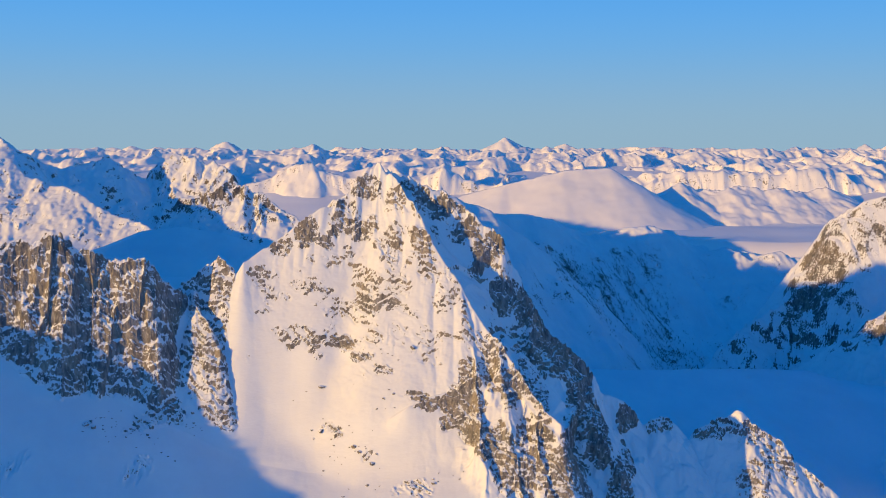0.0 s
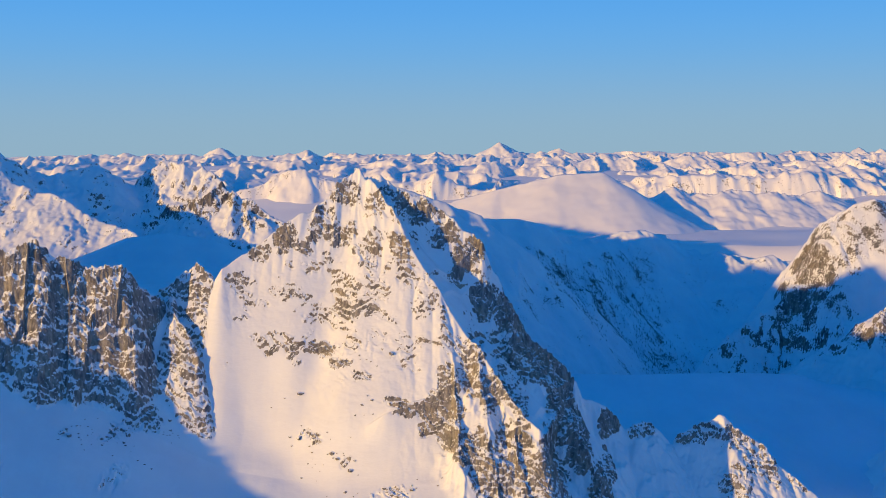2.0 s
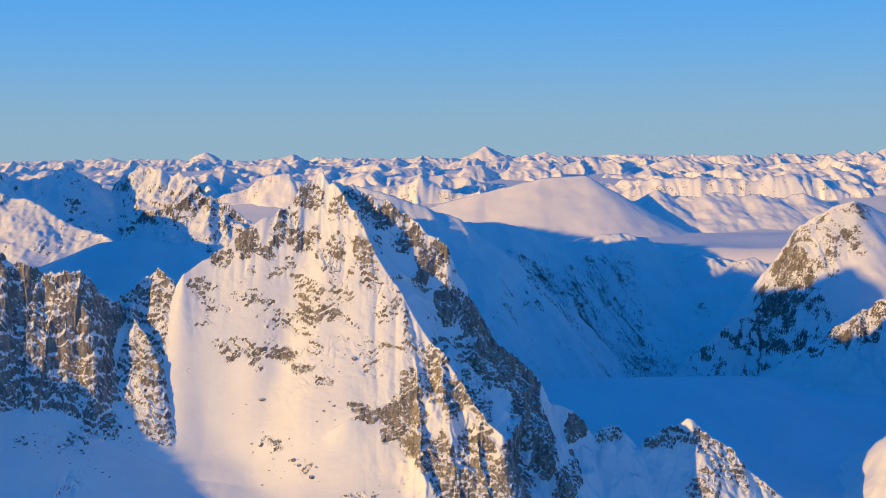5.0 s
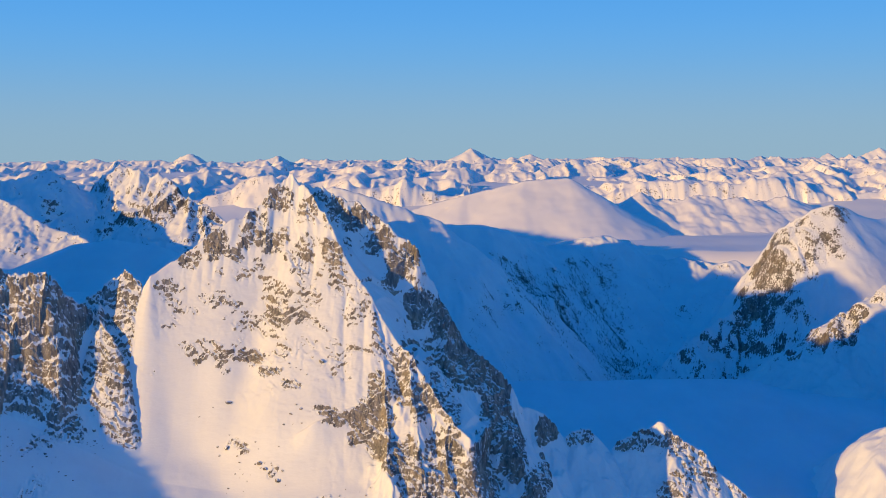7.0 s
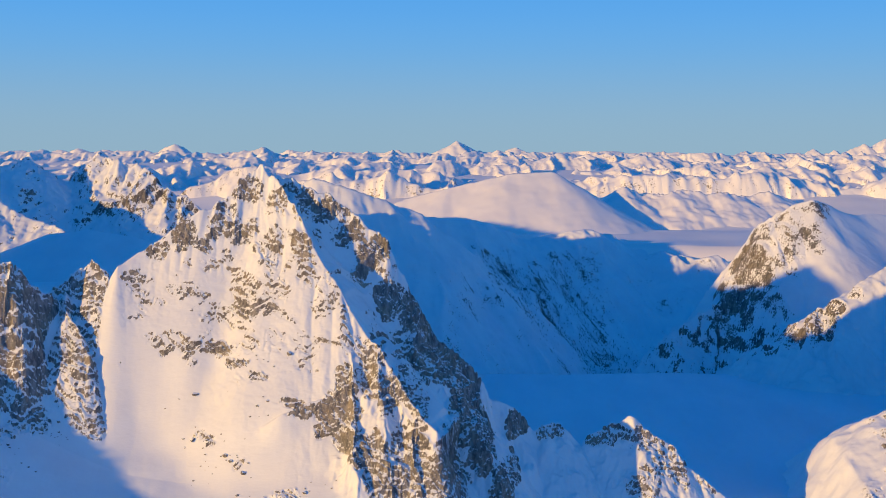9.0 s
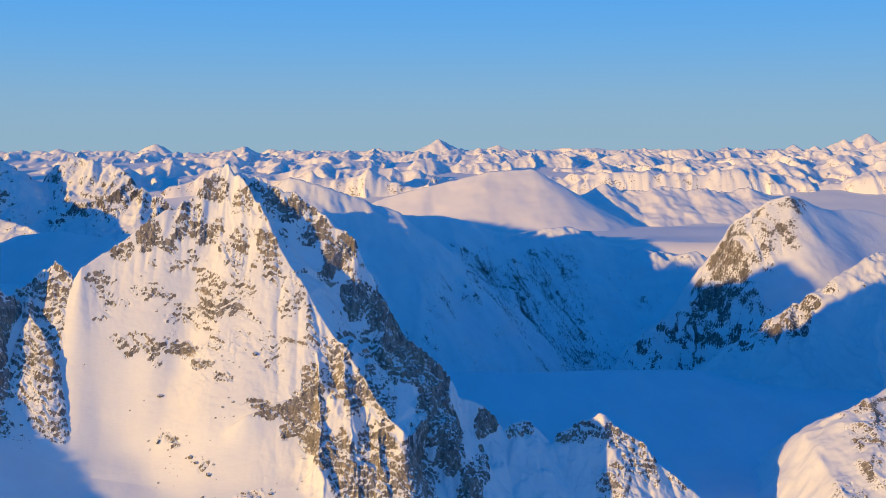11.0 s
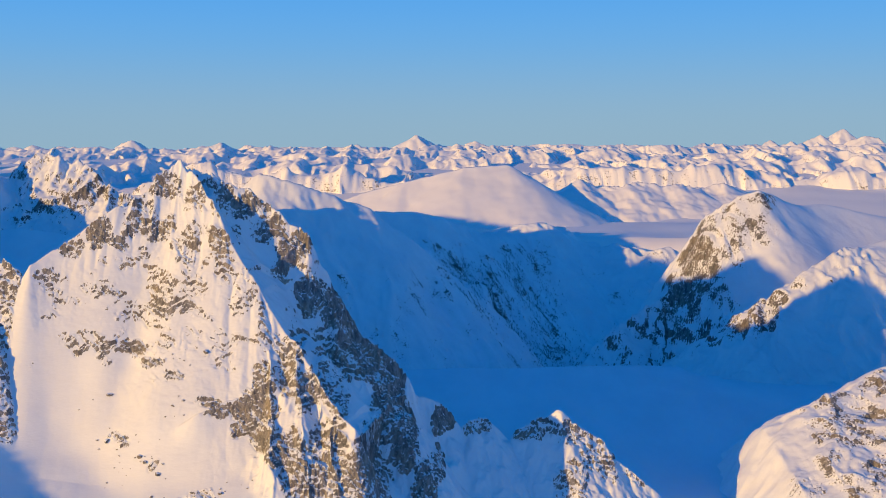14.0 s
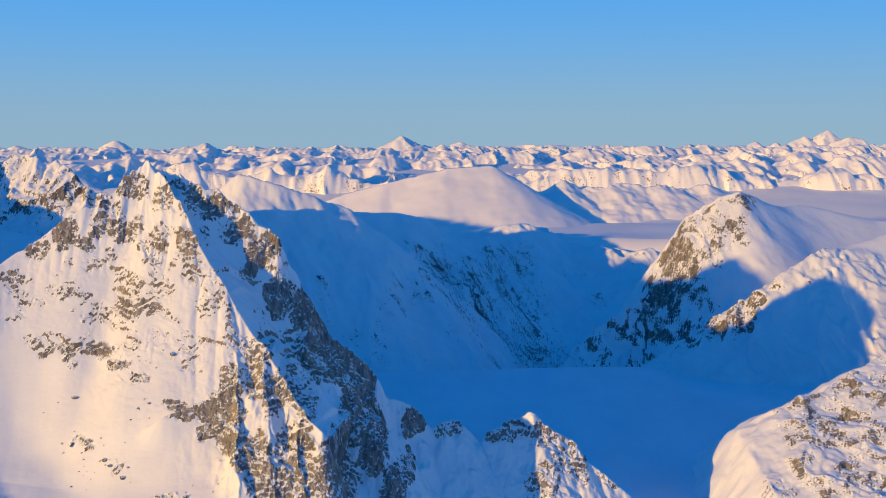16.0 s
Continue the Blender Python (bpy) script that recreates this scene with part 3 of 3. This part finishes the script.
def valley_wall():
    X, Y = grid(-430, 900, 1440, 2640, 3.0, 3.0)
    wx, wy = X + 12 * fbm(X / 90, Y / 90, 201, 3), Y + 12 * fbm(X / 90, Y / 90, 202, 3)
    shoulder = crest(wx, wy, [(-112, 1900, 250), (-97, 1900, 254), (-31, 1900, 233), (26, 1905, 216), (80, 1920, 190), (110, 1960, 160)], 0.75, 0.95, 120, 1.0)
    rim = crest(wx, wy, [(-420, 2250, 120), (-200, 2250, 130), (-60, 2250, 165), (19, 2250, 174), (90, 2270, 166), (174, 2300, 163), (214, 2320, 153), (266, 2350, 127), (315, 2370, 103), (344, 2385, 111), (394, 2400, 112), (422, 2410, 124), (446, 2415, 131), (479, 2420, 118), (512, 2420, 102), (547, 2415, 78), (572, 2405, 68), (597, 2395, 71), (623, 2380, 80), (640, 2370, 74), (669, 2350, 66), (709, 2330, 73), (761, 2300, 42), (740, 2230, -60)], 0.25, 0.75, 120, 0.95)
    rib_a = crest(wx, wy, [(150, 2262, 128), (205, 2215, 70), (246, 2167, 2), (300, 2090, -60), (350, 2010, -110)], 0.9, 0.8, 60, 0.9)
    rib_b = crest(wx, wy, [(390, 2400, 108), (400, 2300, 20), (404, 2193, -64), (449, 1993, -85), (470, 1930, -118)], 0.9, 0.8, 60, 0.9)
    rib_c = crest(wx, wy, [(20, 2240, 165), (60, 2120, 60), (130, 1990, -40), (210, 1890, -95)], 0.9, 0.8, 60, 0.9)
    Z = blend_max(blend_max(rim, rib_a, 14), blend_max(rib_b, rib_c, 14), 14)
    Z = blend_max(Z, shoulder, 20)
    Z = Z + 26 * smooth(150 - Z, 0, 60) * (eroded(X / 130 + Y / 260, Y / 300 - X / 500, 231) - 0.5)
    Z = craggy(X, Y, Z, 0.7, 7, 221, 0.8, 0.8) + 1.2 * fbm(X / 45, Y / 45, 241, 4)
    slope = steepness(X, Y, Z)
    rock = 0.22 + 0.14 * smooth(slope, 0.7, 1.6) + 0.24 * wooded(X, Y) + 0.20 * fbm(X / 60, Y / 60, 251, 4)
    rock = np.minimum(rock, 0.66) * smooth(140 - Z, 0, 50)
    owners = {0: ("valley_wall", "long shaded mountainside with gullies above the valley", "mountain", ("snow_face", "rock_face"))}
    raise_massif(X, Y, Z, rock, np.zeros(X.shape, int), owners, MIDDLE, floor_height(X, Y) - 25, 6)


def east_group():
    X, Y = grid(300, 1400, 1180, 2230, 2.6, 2.6)
    wx, wy = X + 3 * fbm(X / 50, Y / 50, 301, 3), Y + 3 * fbm(X / 50, Y / 50, 302, 3)
    prow = crest(wx, wy, [(410, 1712, -60), (419, 1715, -42), (485, 1725, 18), (566, 1760, 54), (610, 1775, 116)], 1.4, 1.45, 100, 0.95)
    horn = crest(wx, wy, [(610, 1775, 128), (648, 1785, 180), (690, 1795, 214), (724, 1797, 224), (770, 1820, 214), (835, 1865, 200), (851, 1874, 208), (870, 1880, 200), (1038, 1925, 166), (1400, 2000, 160)], 0.8, 1.1, 100, 0.95)
    horn = blend_max(horn - 0.9 * np.clip(640 - wx, 0, 400), prow, 5)
    spur = crest(wx, wy, [(547, 1468, -11), (557, 1469, 2), (576, 1471, 28), (594, 1473, 65), (628, 1476, 89), (669, 1480, 112), (706, 1495, 132), (756, 1520, 153), (811, 1550, 163), (863, 1575, 171), (1100, 1640, 210), (1450, 1700, 270)], 0.8, 0.8, 100, 0.95)
    stack = np.stack([horn, spur])
    owner = stack.argmax(0)
    Z = blend_max(horn, spur, 12)
    back = smooth(X, 745, 800)
    Z = Z + back * (eased_x(eased_x(Z, 21), 21) - Z)
    front = np.maximum(smooth(730 - X, 0, 130), 0.8 * smooth(1545 - Y, 0, 30) * smooth(1000 - X, 0, 200))
    Z = Z + 22 * front * (eroded(X / 50, Y / 70, 331) - 0.5)
    Z = craggy(X, Y, Z, 0.04 + 0.55 * front, 8.0, 321, 0.6, 0.9)
    Z = ledges(X, Y, Z, 0.15 + 0.7 * front, 9.0, 325, 0.5)
    Z = Z + 0.7 * fbm(X / 70, Y / 70, 341, 3)
    slope = steepness(X, Y, Z)
    crag = zones(X + 14 * fbm(X / 35, Y / 35, 361, 3), Y + 14 * fbm(X / 35, Y / 35, 362, 3), [(630, 1755, 120, 80, 0.85), (700, 1765, 70, 60, 0.8), (770, 1790, 60, 40, 0.55), (590, 1476, 75, 60, 1.0), (640, 1478, 60, 26, 0.9), (720, 1522, 70, 24, 0.8), (810, 1556, 80, 24, 0.8), (900, 1575, 80, 24, 0.7), (715, 1796, 45, 34, 0.9), (760, 1480, 90, 40, 0.4), (520, 1690, 110, 80, 0.42), (640, 1640, 130, 60, 0.42), (800, 1800, 90, 30, 0.3)])
    rock = np.clip(0.32 + 0.30 * np.tanh((slope - 2.3 + 1.65 * crag) / 0.5) + 0.15 * fbm(X / 30, Y / 30, 351, 3) - 0.15 * smooth(0.3 - crag, 0, 0.25), 0, 1)
    parts = ("snow_face", "rock_face")
    owners = {
        0: ("mountain", "sunlit mountain with a grey rocky prow and broad snow back", "mountain", parts),
        1: ("mountain", "snow spur with a dark rock foot above the valley", "mountain", parts),
    }
    raise_massif(X, Y, Z, rock, owner, owners, MIDDLE, floor_height(X, Y) - 25, 6)


def east_slope():
    X, Y = grid(330, 1000, 640, 1160, 1.6, 1.4)
    wx, wy = X + 6 * fbm(X / 50, Y / 50, 401, 3), Y + 6 * fbm(X / 50, Y / 50, 402, 3)
    Z = crest(wx, wy, [(417, 932, -6), (418, 934, 16), (420, 936, 35), (428, 938, 47), (443, 940, 58), (474, 945, 72), (496, 950, 79), (521, 957, 82), (535, 965, 86), (551, 975, 95), (581, 990, 105), (800, 1050, 150), (1050, 1120, 220)], 0.7, 0.42, 80, 1.0)
    Z = Z + 7 * (eroded(X / 60, Y / 50, 421) - 0.5) + 0.8 * fbm(X / 26, Y / 26, 441, 4)
    Z = Z - 0.9 * np.clip(428 - X, 0, 100)
    crag = zones(X, Y, [(500, 905, 60, 40, 0.8), (560, 930, 80, 50, 0.75), (480, 935, 30, 16, 0.6), (620, 900, 90, 80, 0.75), (540, 820, 150, 90, 0.7), (700, 960, 150, 120, 0.7)])
    crag = crag * (0.55 + 0.45 * smooth(fbm(X / 22, Y / 22, 452, 3), -0.2, 0.4))
    Z = Z + crag * (2.6 * (blocks(X + 0.4 * Y, Y, 431, 7) - 0.5) + 1.4 * (blocks(X, Y, 432, 3.2) - 0.5))
    slope = steepness(X, Y, Z)
    rock = 0.08 + crag * (0.48 + 0.6 * smooth(slope, 0.4, 1.2))
    owners = {0: ("mountainside", "sunlit snow slope strewn with grey rock slabs", "mountain", ("snow_face", "rock_face"))}
    raise_massif(X, Y, Z, rock, np.zeros(X.shape, int), owners, NEAR, floor_height(X, Y) - 5)


west_group()
valley_wall()
east_group()
east_slope()


# ---- far mountains ----
def ridge_mountain(label, name, pts, left, right, seed, step, grow, relief, rocky, material, tail=0.7, reach=90, base=-140.0):
    """A mountain of its own round one crest line."""
    xs, ys = [p[0] for p in pts], [p[1] for p in pts]
    spread = min(700.0, 1.1 * (max(p[2] for p in pts) - base) / (min(left, right) * tail))
    X, Y = grid(min(xs) - spread, max(xs) + spread, min(ys) - spread, max(ys) + 0.5 * spread, step, step)
    swing = 0.06 * grow * min(1.0, rocky + 0.1)
    wx, wy = X + swing * fbm(X / (0.3 * grow), Y / (0.3 * grow), seed, 3), Y + swing * fbm(X / (0.3 * grow), Y / (0.3 * grow), seed + 1, 3)
    Z = crest(wx, wy, pts, left, right, reach, tail)
    wide = 6 * relief + 26
    gully = np.abs(gradient_noise(wx / wide + 0.25 * wy / wide, wy / (4 * wide), seed + 2)) + 0.45 * np.abs(gradient_noise(wx / (0.37 * wide), wy / (1.6 * wide), seed + 3))
    Z = Z + 1.1 * relief * (0.12 + rocky) * (0.45 - gully) * smooth(Z, base, base + 60)
    Z = craggy(X, Y, Z, 0.25, 0.3 * relief + 3, seed + 9, 0.8, 0.8, 1.6)
    slope = steepness(X, Y, Z)
    along = np.exp(-((near_line(X, Y, [(p[0], p[1]) for p in pts]) / 16) ** 2))
    Z = Z + 16 * rocky * along * (ridged(X / 26, Y / 26, seed + 6, 3) - 0.55)
    rock = rocky * (0.6 * smooth(slope, 0.6, 1.5) + 0.38 * along) + 0.06 * fbm(X / 60, Y / 60, seed + 4, 2)
    owners = {0: (name, label, "mountain", ("snow_face", "rock_face"))}
    raise_massif(X, Y, Z, rock, np.zeros(X.shape, int), owners, material, np.full(X.shape, base), 5, 10)


def far_land():
    ridge_mountain("smooth broad sunlit snow dome with a shaded edge", "mountain",
                   [(-80, 3050, 120), (55, 3000, 174), (179, 3000, 206), (334, 3000, 241), (455, 3000, 249), (489, 2950, 217), (550, 2900, 155), (640, 2830, 67), (680, 2790, 0)], 1.3, 0.52, 501, 6, 330, 2.5, 0.15, DISTANT, 0.95, 90, 30.0)
    ridge_mountain("sunlit snowy ridge with a row of rocky points", "mountain",
                   nearer([(575, 2790, 170), (597, 2750, 215), (650, 2745, 196), (701, 2740, 196), (730, 2750, 209), (800, 2755, 198), (855, 2750, 203), (910, 2760, 190), (970, 2780, 203), (1030, 2790, 180), (1120, 2800, 110)], 1.13, 1.13), 0.6, 0.5, 521, 4.5, 260, 3.6, 0.75, DISTANT, 0.9, 90, 40.0)
    ridge_mountain("snow peak with a flat notched top", "mountain",
                   nearer([(-470, 2400, 190), (-434, 2420, 221), (-380, 2440, 238), (-340, 2450, 262), (-290, 2450, 270), (-270, 2450, 250), (-232, 2450, 243), (-190, 2460, 200)], 1.35, 1.35), 1.5, 1.25, 541, 5, 200, 5, 0.5, DISTANT, 0.9, 90, 40.0)


far_land()
outer_ridges()


def far_peak(px, top, d, width, seed):
    """A lone far mountain: px and top give its bearing and height, d its distance."""
    rnd = random.Random(seed)
    x, y = px * d, d
    z = 300 + top * d
    w = width * d
    pts = [(x - w * rnd.uniform(0.8, 1.2), y + w * rnd.uniform(-0.4, 0.5), z - w * 0.5), (x - w * 0.4, y + w * rnd.uniform(-0.2, 0.2), z - w * rnd.uniform(0.13, 0.24)), (x, y, z),
           (x + w * 0.35, y + w * rnd.uniform(-0.2, 0.2), z - w * rnd.uniform(0.1, 0.24)), (x + w * rnd.uniform(0.8, 1.2), y + w * rnd.uniform(-0.4, 0.5), z - w * 0.5)]
    sides = [(x + w * rnd.uniform(-0.5, 0.5), y - w * rnd.uniform(0.6, 1.0), z - w * 0.55), (x, y, z)]
    pts = pts[:3] + sides[:1] + [(x, y, z)] + pts[3:]
    label = rnd.choice(("far snowy mountain glowing in low sunlight", "far snow-covered mountain with shaded gullies", "distant white mountain rising from low cloud"))
    ridge_mountain(label, "far_mountain", pts, rnd.uniform(0.55, 0.75), rnd.uniform(0.6, 0.9), seed * 7 + 601, 6, w * 1.3, 0.09 * w + 5, 0.42, DISTANT, 0.95, 0.5 * w, 135.0)


FAR_SKYLINE = [
    (-0.283, 0.003, 4800, 0.025), (-0.198, 0.0065, 4820, 0.03), (-0.118, 0.004, 4700, 0.03), (-0.074, 0.001, 4600, 0.03), (0.003, 0.002, 4700, 0.03),
    (0.057, 0.0105, 4820, 0.04), (0.111, 0.0045, 4600, 0.03), (0.30, 0.000, 4500, 0.03),
]
for n, row in enumerate(FAR_SKYLINE):
    far_peak(*row, n)
for n, row in enumerate([(0.385, 0.004, 4750, 0.03), (0.405, 0.003, 4650, 0.025), (0.432, 0.009, 4800, 0.03), (0.452, 0.0135, 4820, 0.05), (0.475, 0.008, 4700, 0.03), (0.51, 0.002, 4600, 0.04)]):
    far_peak(*row, 40 + n)


def fog_level(Y):
    return np.interp(Y, [2330, 2900, 3150, 3350, 3600, 3850, 4100, 4350, 4600, 4850, 5100], [92, 98, 140, 182, 210, 230, 246, 259, 270, 279, 285])


def far_ranges():
    """The snowy ranges out to the skyline, one thing for each mountain: rows of sharp crests with spurs, one behind the other."""
    X, Y = grid(-2150, 2450, 3180, 4940, 5.0, 5.0)
    Z = np.full(X.shape, -1e4)
    for n, (d, top, rise, wide) in enumerate(((3330, 216, 44, 300), (3560, 244, 46, 320), (3800, 262, 44, 300), (4050, 275, 38, 280), (4300, 285, 34, 260), (4530, 293, 28, 230), (4730, 298, 22, 200), (4880, 301, 16, 180))):
        seed = 701 + 13 * n
        dy = Y - d - 80 * fbm(X / 330, Y / 2000 + n, seed, 3)
        wx = X + 14 * fbm(X / 70, Y / 70, seed + 1, 3)
        lean = hash01(np.floor(X / 900), np.zeros(X.shape), seed) - 0.5
        spur = np.abs(gradient_noise(wx / (0.62 * wide) + 1.6 * lean * dy / wide, dy / (1.6 * wide), seed + 2))
        ribs = np.abs(gradient_noise(wx / (0.15 * wide) + 0.6 * lean * dy / wide, dy / wide, seed + 3))
        height = top + rise * (2.2 * ridged(wx / (1.3 * wide), np.full(X.shape, 0.37 * n), seed + 4, 4, 0.5) - 1.5)
        away = np.abs(dy)
        fine = np.abs(gradient_noise(wx / (0.06 * wide), dy / (0.4 * wide), seed + 6))
        fall = 0.29 * away * (0.5 + 1.3 * spur + 0.6 * ribs) + 18 * spur * smooth(away, 0, 50) + 5 * ribs * smooth(away, 0, 22) + 2.2 * fine * smooth(away, 0, 10)
        Z = np.maximum(Z, height - fall)
    Z = Z + 1.0 * fbm(X / 30, Y / 30, 731, 4) - 130 * smooth(3300 - Y, 0, 110)
    slope = steepness(X, Y, Z)
    rock = 0.10 + 0.26 * smooth(slope, 0.45, 1.1) + 0.10 * fbm(X / 60, Y / 60, 741, 2)
    cx, cy = X / 420 + 0.3 * fbm(X / 300, Y / 300, 751, 2), Y / 420
    ix, iy = np.floor(cx), np.floor(cy)
    best, owner = np.full(X.shape, 9.0), np.zeros(X.shape, int)
    for ox in (-1, 0, 1):
        for oy in (-1, 0, 1):
            gx, gy = ix + ox, iy + oy
            d = (gx + hash01(gx, gy, 761) - cx) ** 2 + (gy + hash01(gx, gy, 762) - cy) ** 2
            owner = np.where(d < best, ((gx + 20) * 40 + gy + 5).astype(int), owner)
            best = np.minimum(best, d)
    says = ("far snowy mountain glowing in low sunlight", "far snow-covered mountain with shaded gullies", "distant white mountain rising from low cloud")
    owners = {int(n): ("far_mountain", says[int(n) % 3], "mountain", ("snow_face", "rock_face")) for n in np.unique(owner)}
    raise_massif(X, Y, Z, rock, owner, owners, DISTANT, fog_level(Y) - 14, 6, 12)


far_ranges()


def fog_banks():
    X, Y = grid(-2700, 3300, 2330, 5100, 50, 30)
    Z = fog_level(Y) + 7 * fbm(X / 420, Y / 300, 801, 3) + 2.0 * fbm(X / 110, Y / 90, 811, 3) - 150 * smooth(2450 - Y, 0, 110)
    ob = sheet("fog_bank", X, Y, Z, np.zeros(X.shape), np.ones((X.shape[0] - 1, X.shape[1] - 1), bool), CLOUD)
    tagged(ob, "layer of pale low cloud filling far valleys", "cloud", "", "stuff")


fog_banks()


# ---- small things ----
def conifer_woods():
    """Sparse conifers on the ribs of the shaded valley wall."""
    rnd = np.random.RandomState(4)
    wall = [o for o in scene.objects if o.name.startswith("valley_wall")][0]
    co = []
    for o in wall.children:
        buf = np.empty(len(o.data.vertices) * 3, np.float32)
        o.data.vertices.foreach_get("co", buf)
        co.append(buf.reshape(-1, 3))
    co = np.concatenate(co)
    x, y, z = co.T
    weight = wooded(x, y) ** 2.2 * smooth(100 - z, 0, 70) * smooth(z, -118, -100) * (y < 2360) * (0.4 + smooth(gradient_noise(x / 40, y / 40, 77), -0.2, 0.4))
    pick = co[rnd.rand(len(co)) < 2.6 * weight][:12000]
    n = len(pick)
    pick = pick + np.stack([rnd.uniform(-1.5, 1.5, n), rnd.uniform(-1.5, 1.5, n), np.full(n, -0.6)], -1)
    tall = 1.6 + 2.2 * rnd.rand(n)
    verts, faces = [], []
    ang = np.arange(5) * 2 * math.pi / 5
    for tier, (lo, hi, r) in enumerate(((0.05, 0.6, 0.26), (0.4, 1.0, 0.19))):
        ring = np.stack([np.cos(ang), np.sin(ang), np.zeros(5)], -1)
        for k in range(6):
            off = ring[k] * r if k < 5 else np.zeros(3)
            h = lo if k < 5 else hi
            verts.append(pick + tall[:, None] * (off + np.array([0, 0, h])))
    V = np.stack(verts, 1).reshape(-1, 3)
    tri = []
    for tier in (0, 6):
        tri += [(tier + k, tier + (k + 1) % 5, tier + 5) for k in range(5)]
    F = (np.arange(n)[:, None, None] * 12 + np.array(tri)[None]).reshape(-1, 3)
    me = bpy.data.meshes.new("conifer_woods")
    me.from_pydata(V.tolist(), [], F.tolist())
    me.materials.append(WOODS)
    tagged(new("conifer_woods", me), "sparse dark conifers on a shaded snowy mountainside", "trees", "", "stuff")


def needle_material():
    k = Nodes("conifer_needles")
    n = k.noise(0.4, 3, 0.6)
    k.bsdf(k.mix(k.step(n, 0.35, 0.65), rgb(0.09, 0.105, 0.10), rgb(0.19, 0.20, 0.19)), 0.85)
    return k.mat


def surface_at(points):
    """Heights of the near massif at a few places."""
    xs, ys = np.array([p[0] for p in points], float), np.array([p[1] for p in points], float)
    out = []
    for x, y in zip(xs, ys):
        X, Y = np.meshgrid(x + np.arange(-2, 3) * 0.7, y + np.arange(-2, 3) * 0.5)
        out.append(float(near_surface(X, Y)[0][2, 2]))
    return out


def boulder_mesh(seed):
    rnd = random.Random(seed)
    bm = bmesh.new()
    bmesh.ops.create_icosphere(bm, subdivisions=3, radius=1.0)
    cuts = [(Vector((rnd.gauss(0, 1), rnd.gauss(0, 1), rnd.gauss(0, 0.7))).normalized(), rnd.uniform(0.55, 0.85)) for _ in range(9)]
    for v in bm.verts:
        for n, d in cuts:
            over = v.co.dot(n) - d
            if over > 0:
                v.co -= n * over
        v.co *= 1 + 0.08 * noise.noise(v.co * 2.3 + Vector((seed, 0, 0)))
        v.co.z *= 0.75
    me = bpy.data.meshes.new("boulder")
    bm.to_mesh(me)
    bm.free()
    up = np.array([v.normal.z for v in me.vertices], np.float32)
    me.attributes.new("rock", "FLOAT", "POINT").data.foreach_set("value", (0.85 - 0.75 * np.clip((up - 0.25) / 0.5, 0, 1)).astype(np.float32))
    me.materials.append(NEAR)
    return me


def boulders():
    rnd = random.Random(5)
    meshes = [boulder_mesh(n) for n in range(5)]
    spots = []
    for cx, cy, rx, ry, count in ((-70, 724, 16, 7, 22), (-48, 717, 5, 4, 6), (-14, 704, 18, 6, 18), (-32, 734, 14, 5, 8), (-95, 742, 20, 10, 7), (-205, 700, 22, 9, 26), (-225, 690, 12, 6, 10), (-170, 727, 14, 6, 14), (-40, 755, 22, 5, 10), (-60, 700, 40, 10, 9)):
        for _ in range(count):
            spots.append((rnd.gauss(cx, rx * 0.55), rnd.gauss(cy, ry * 0.55), min(2.4, 0.45 * rnd.paretovariate(1.9))))
    for (x, y, r), z in zip(spots, surface_at(spots)):
        ob = new("boulder", rnd.choice(meshes))
        ob.matrix_world = pose(x, y, z + 0.1 * r, rnd.uniform(-15, 15), rnd.uniform(-15, 15), rnd.uniform(0, 360)) @ Matrix.Diagonal((r * rnd.uniform(0.8, 1.3), r, r * rnd.uniform(0.7, 1.1), 1))
        tagged(ob, "grey boulder half buried in the snow slope", "boulder", "boulders on the snow bowl")


WOODS = needle_material()
conifer_woods()
boulders()
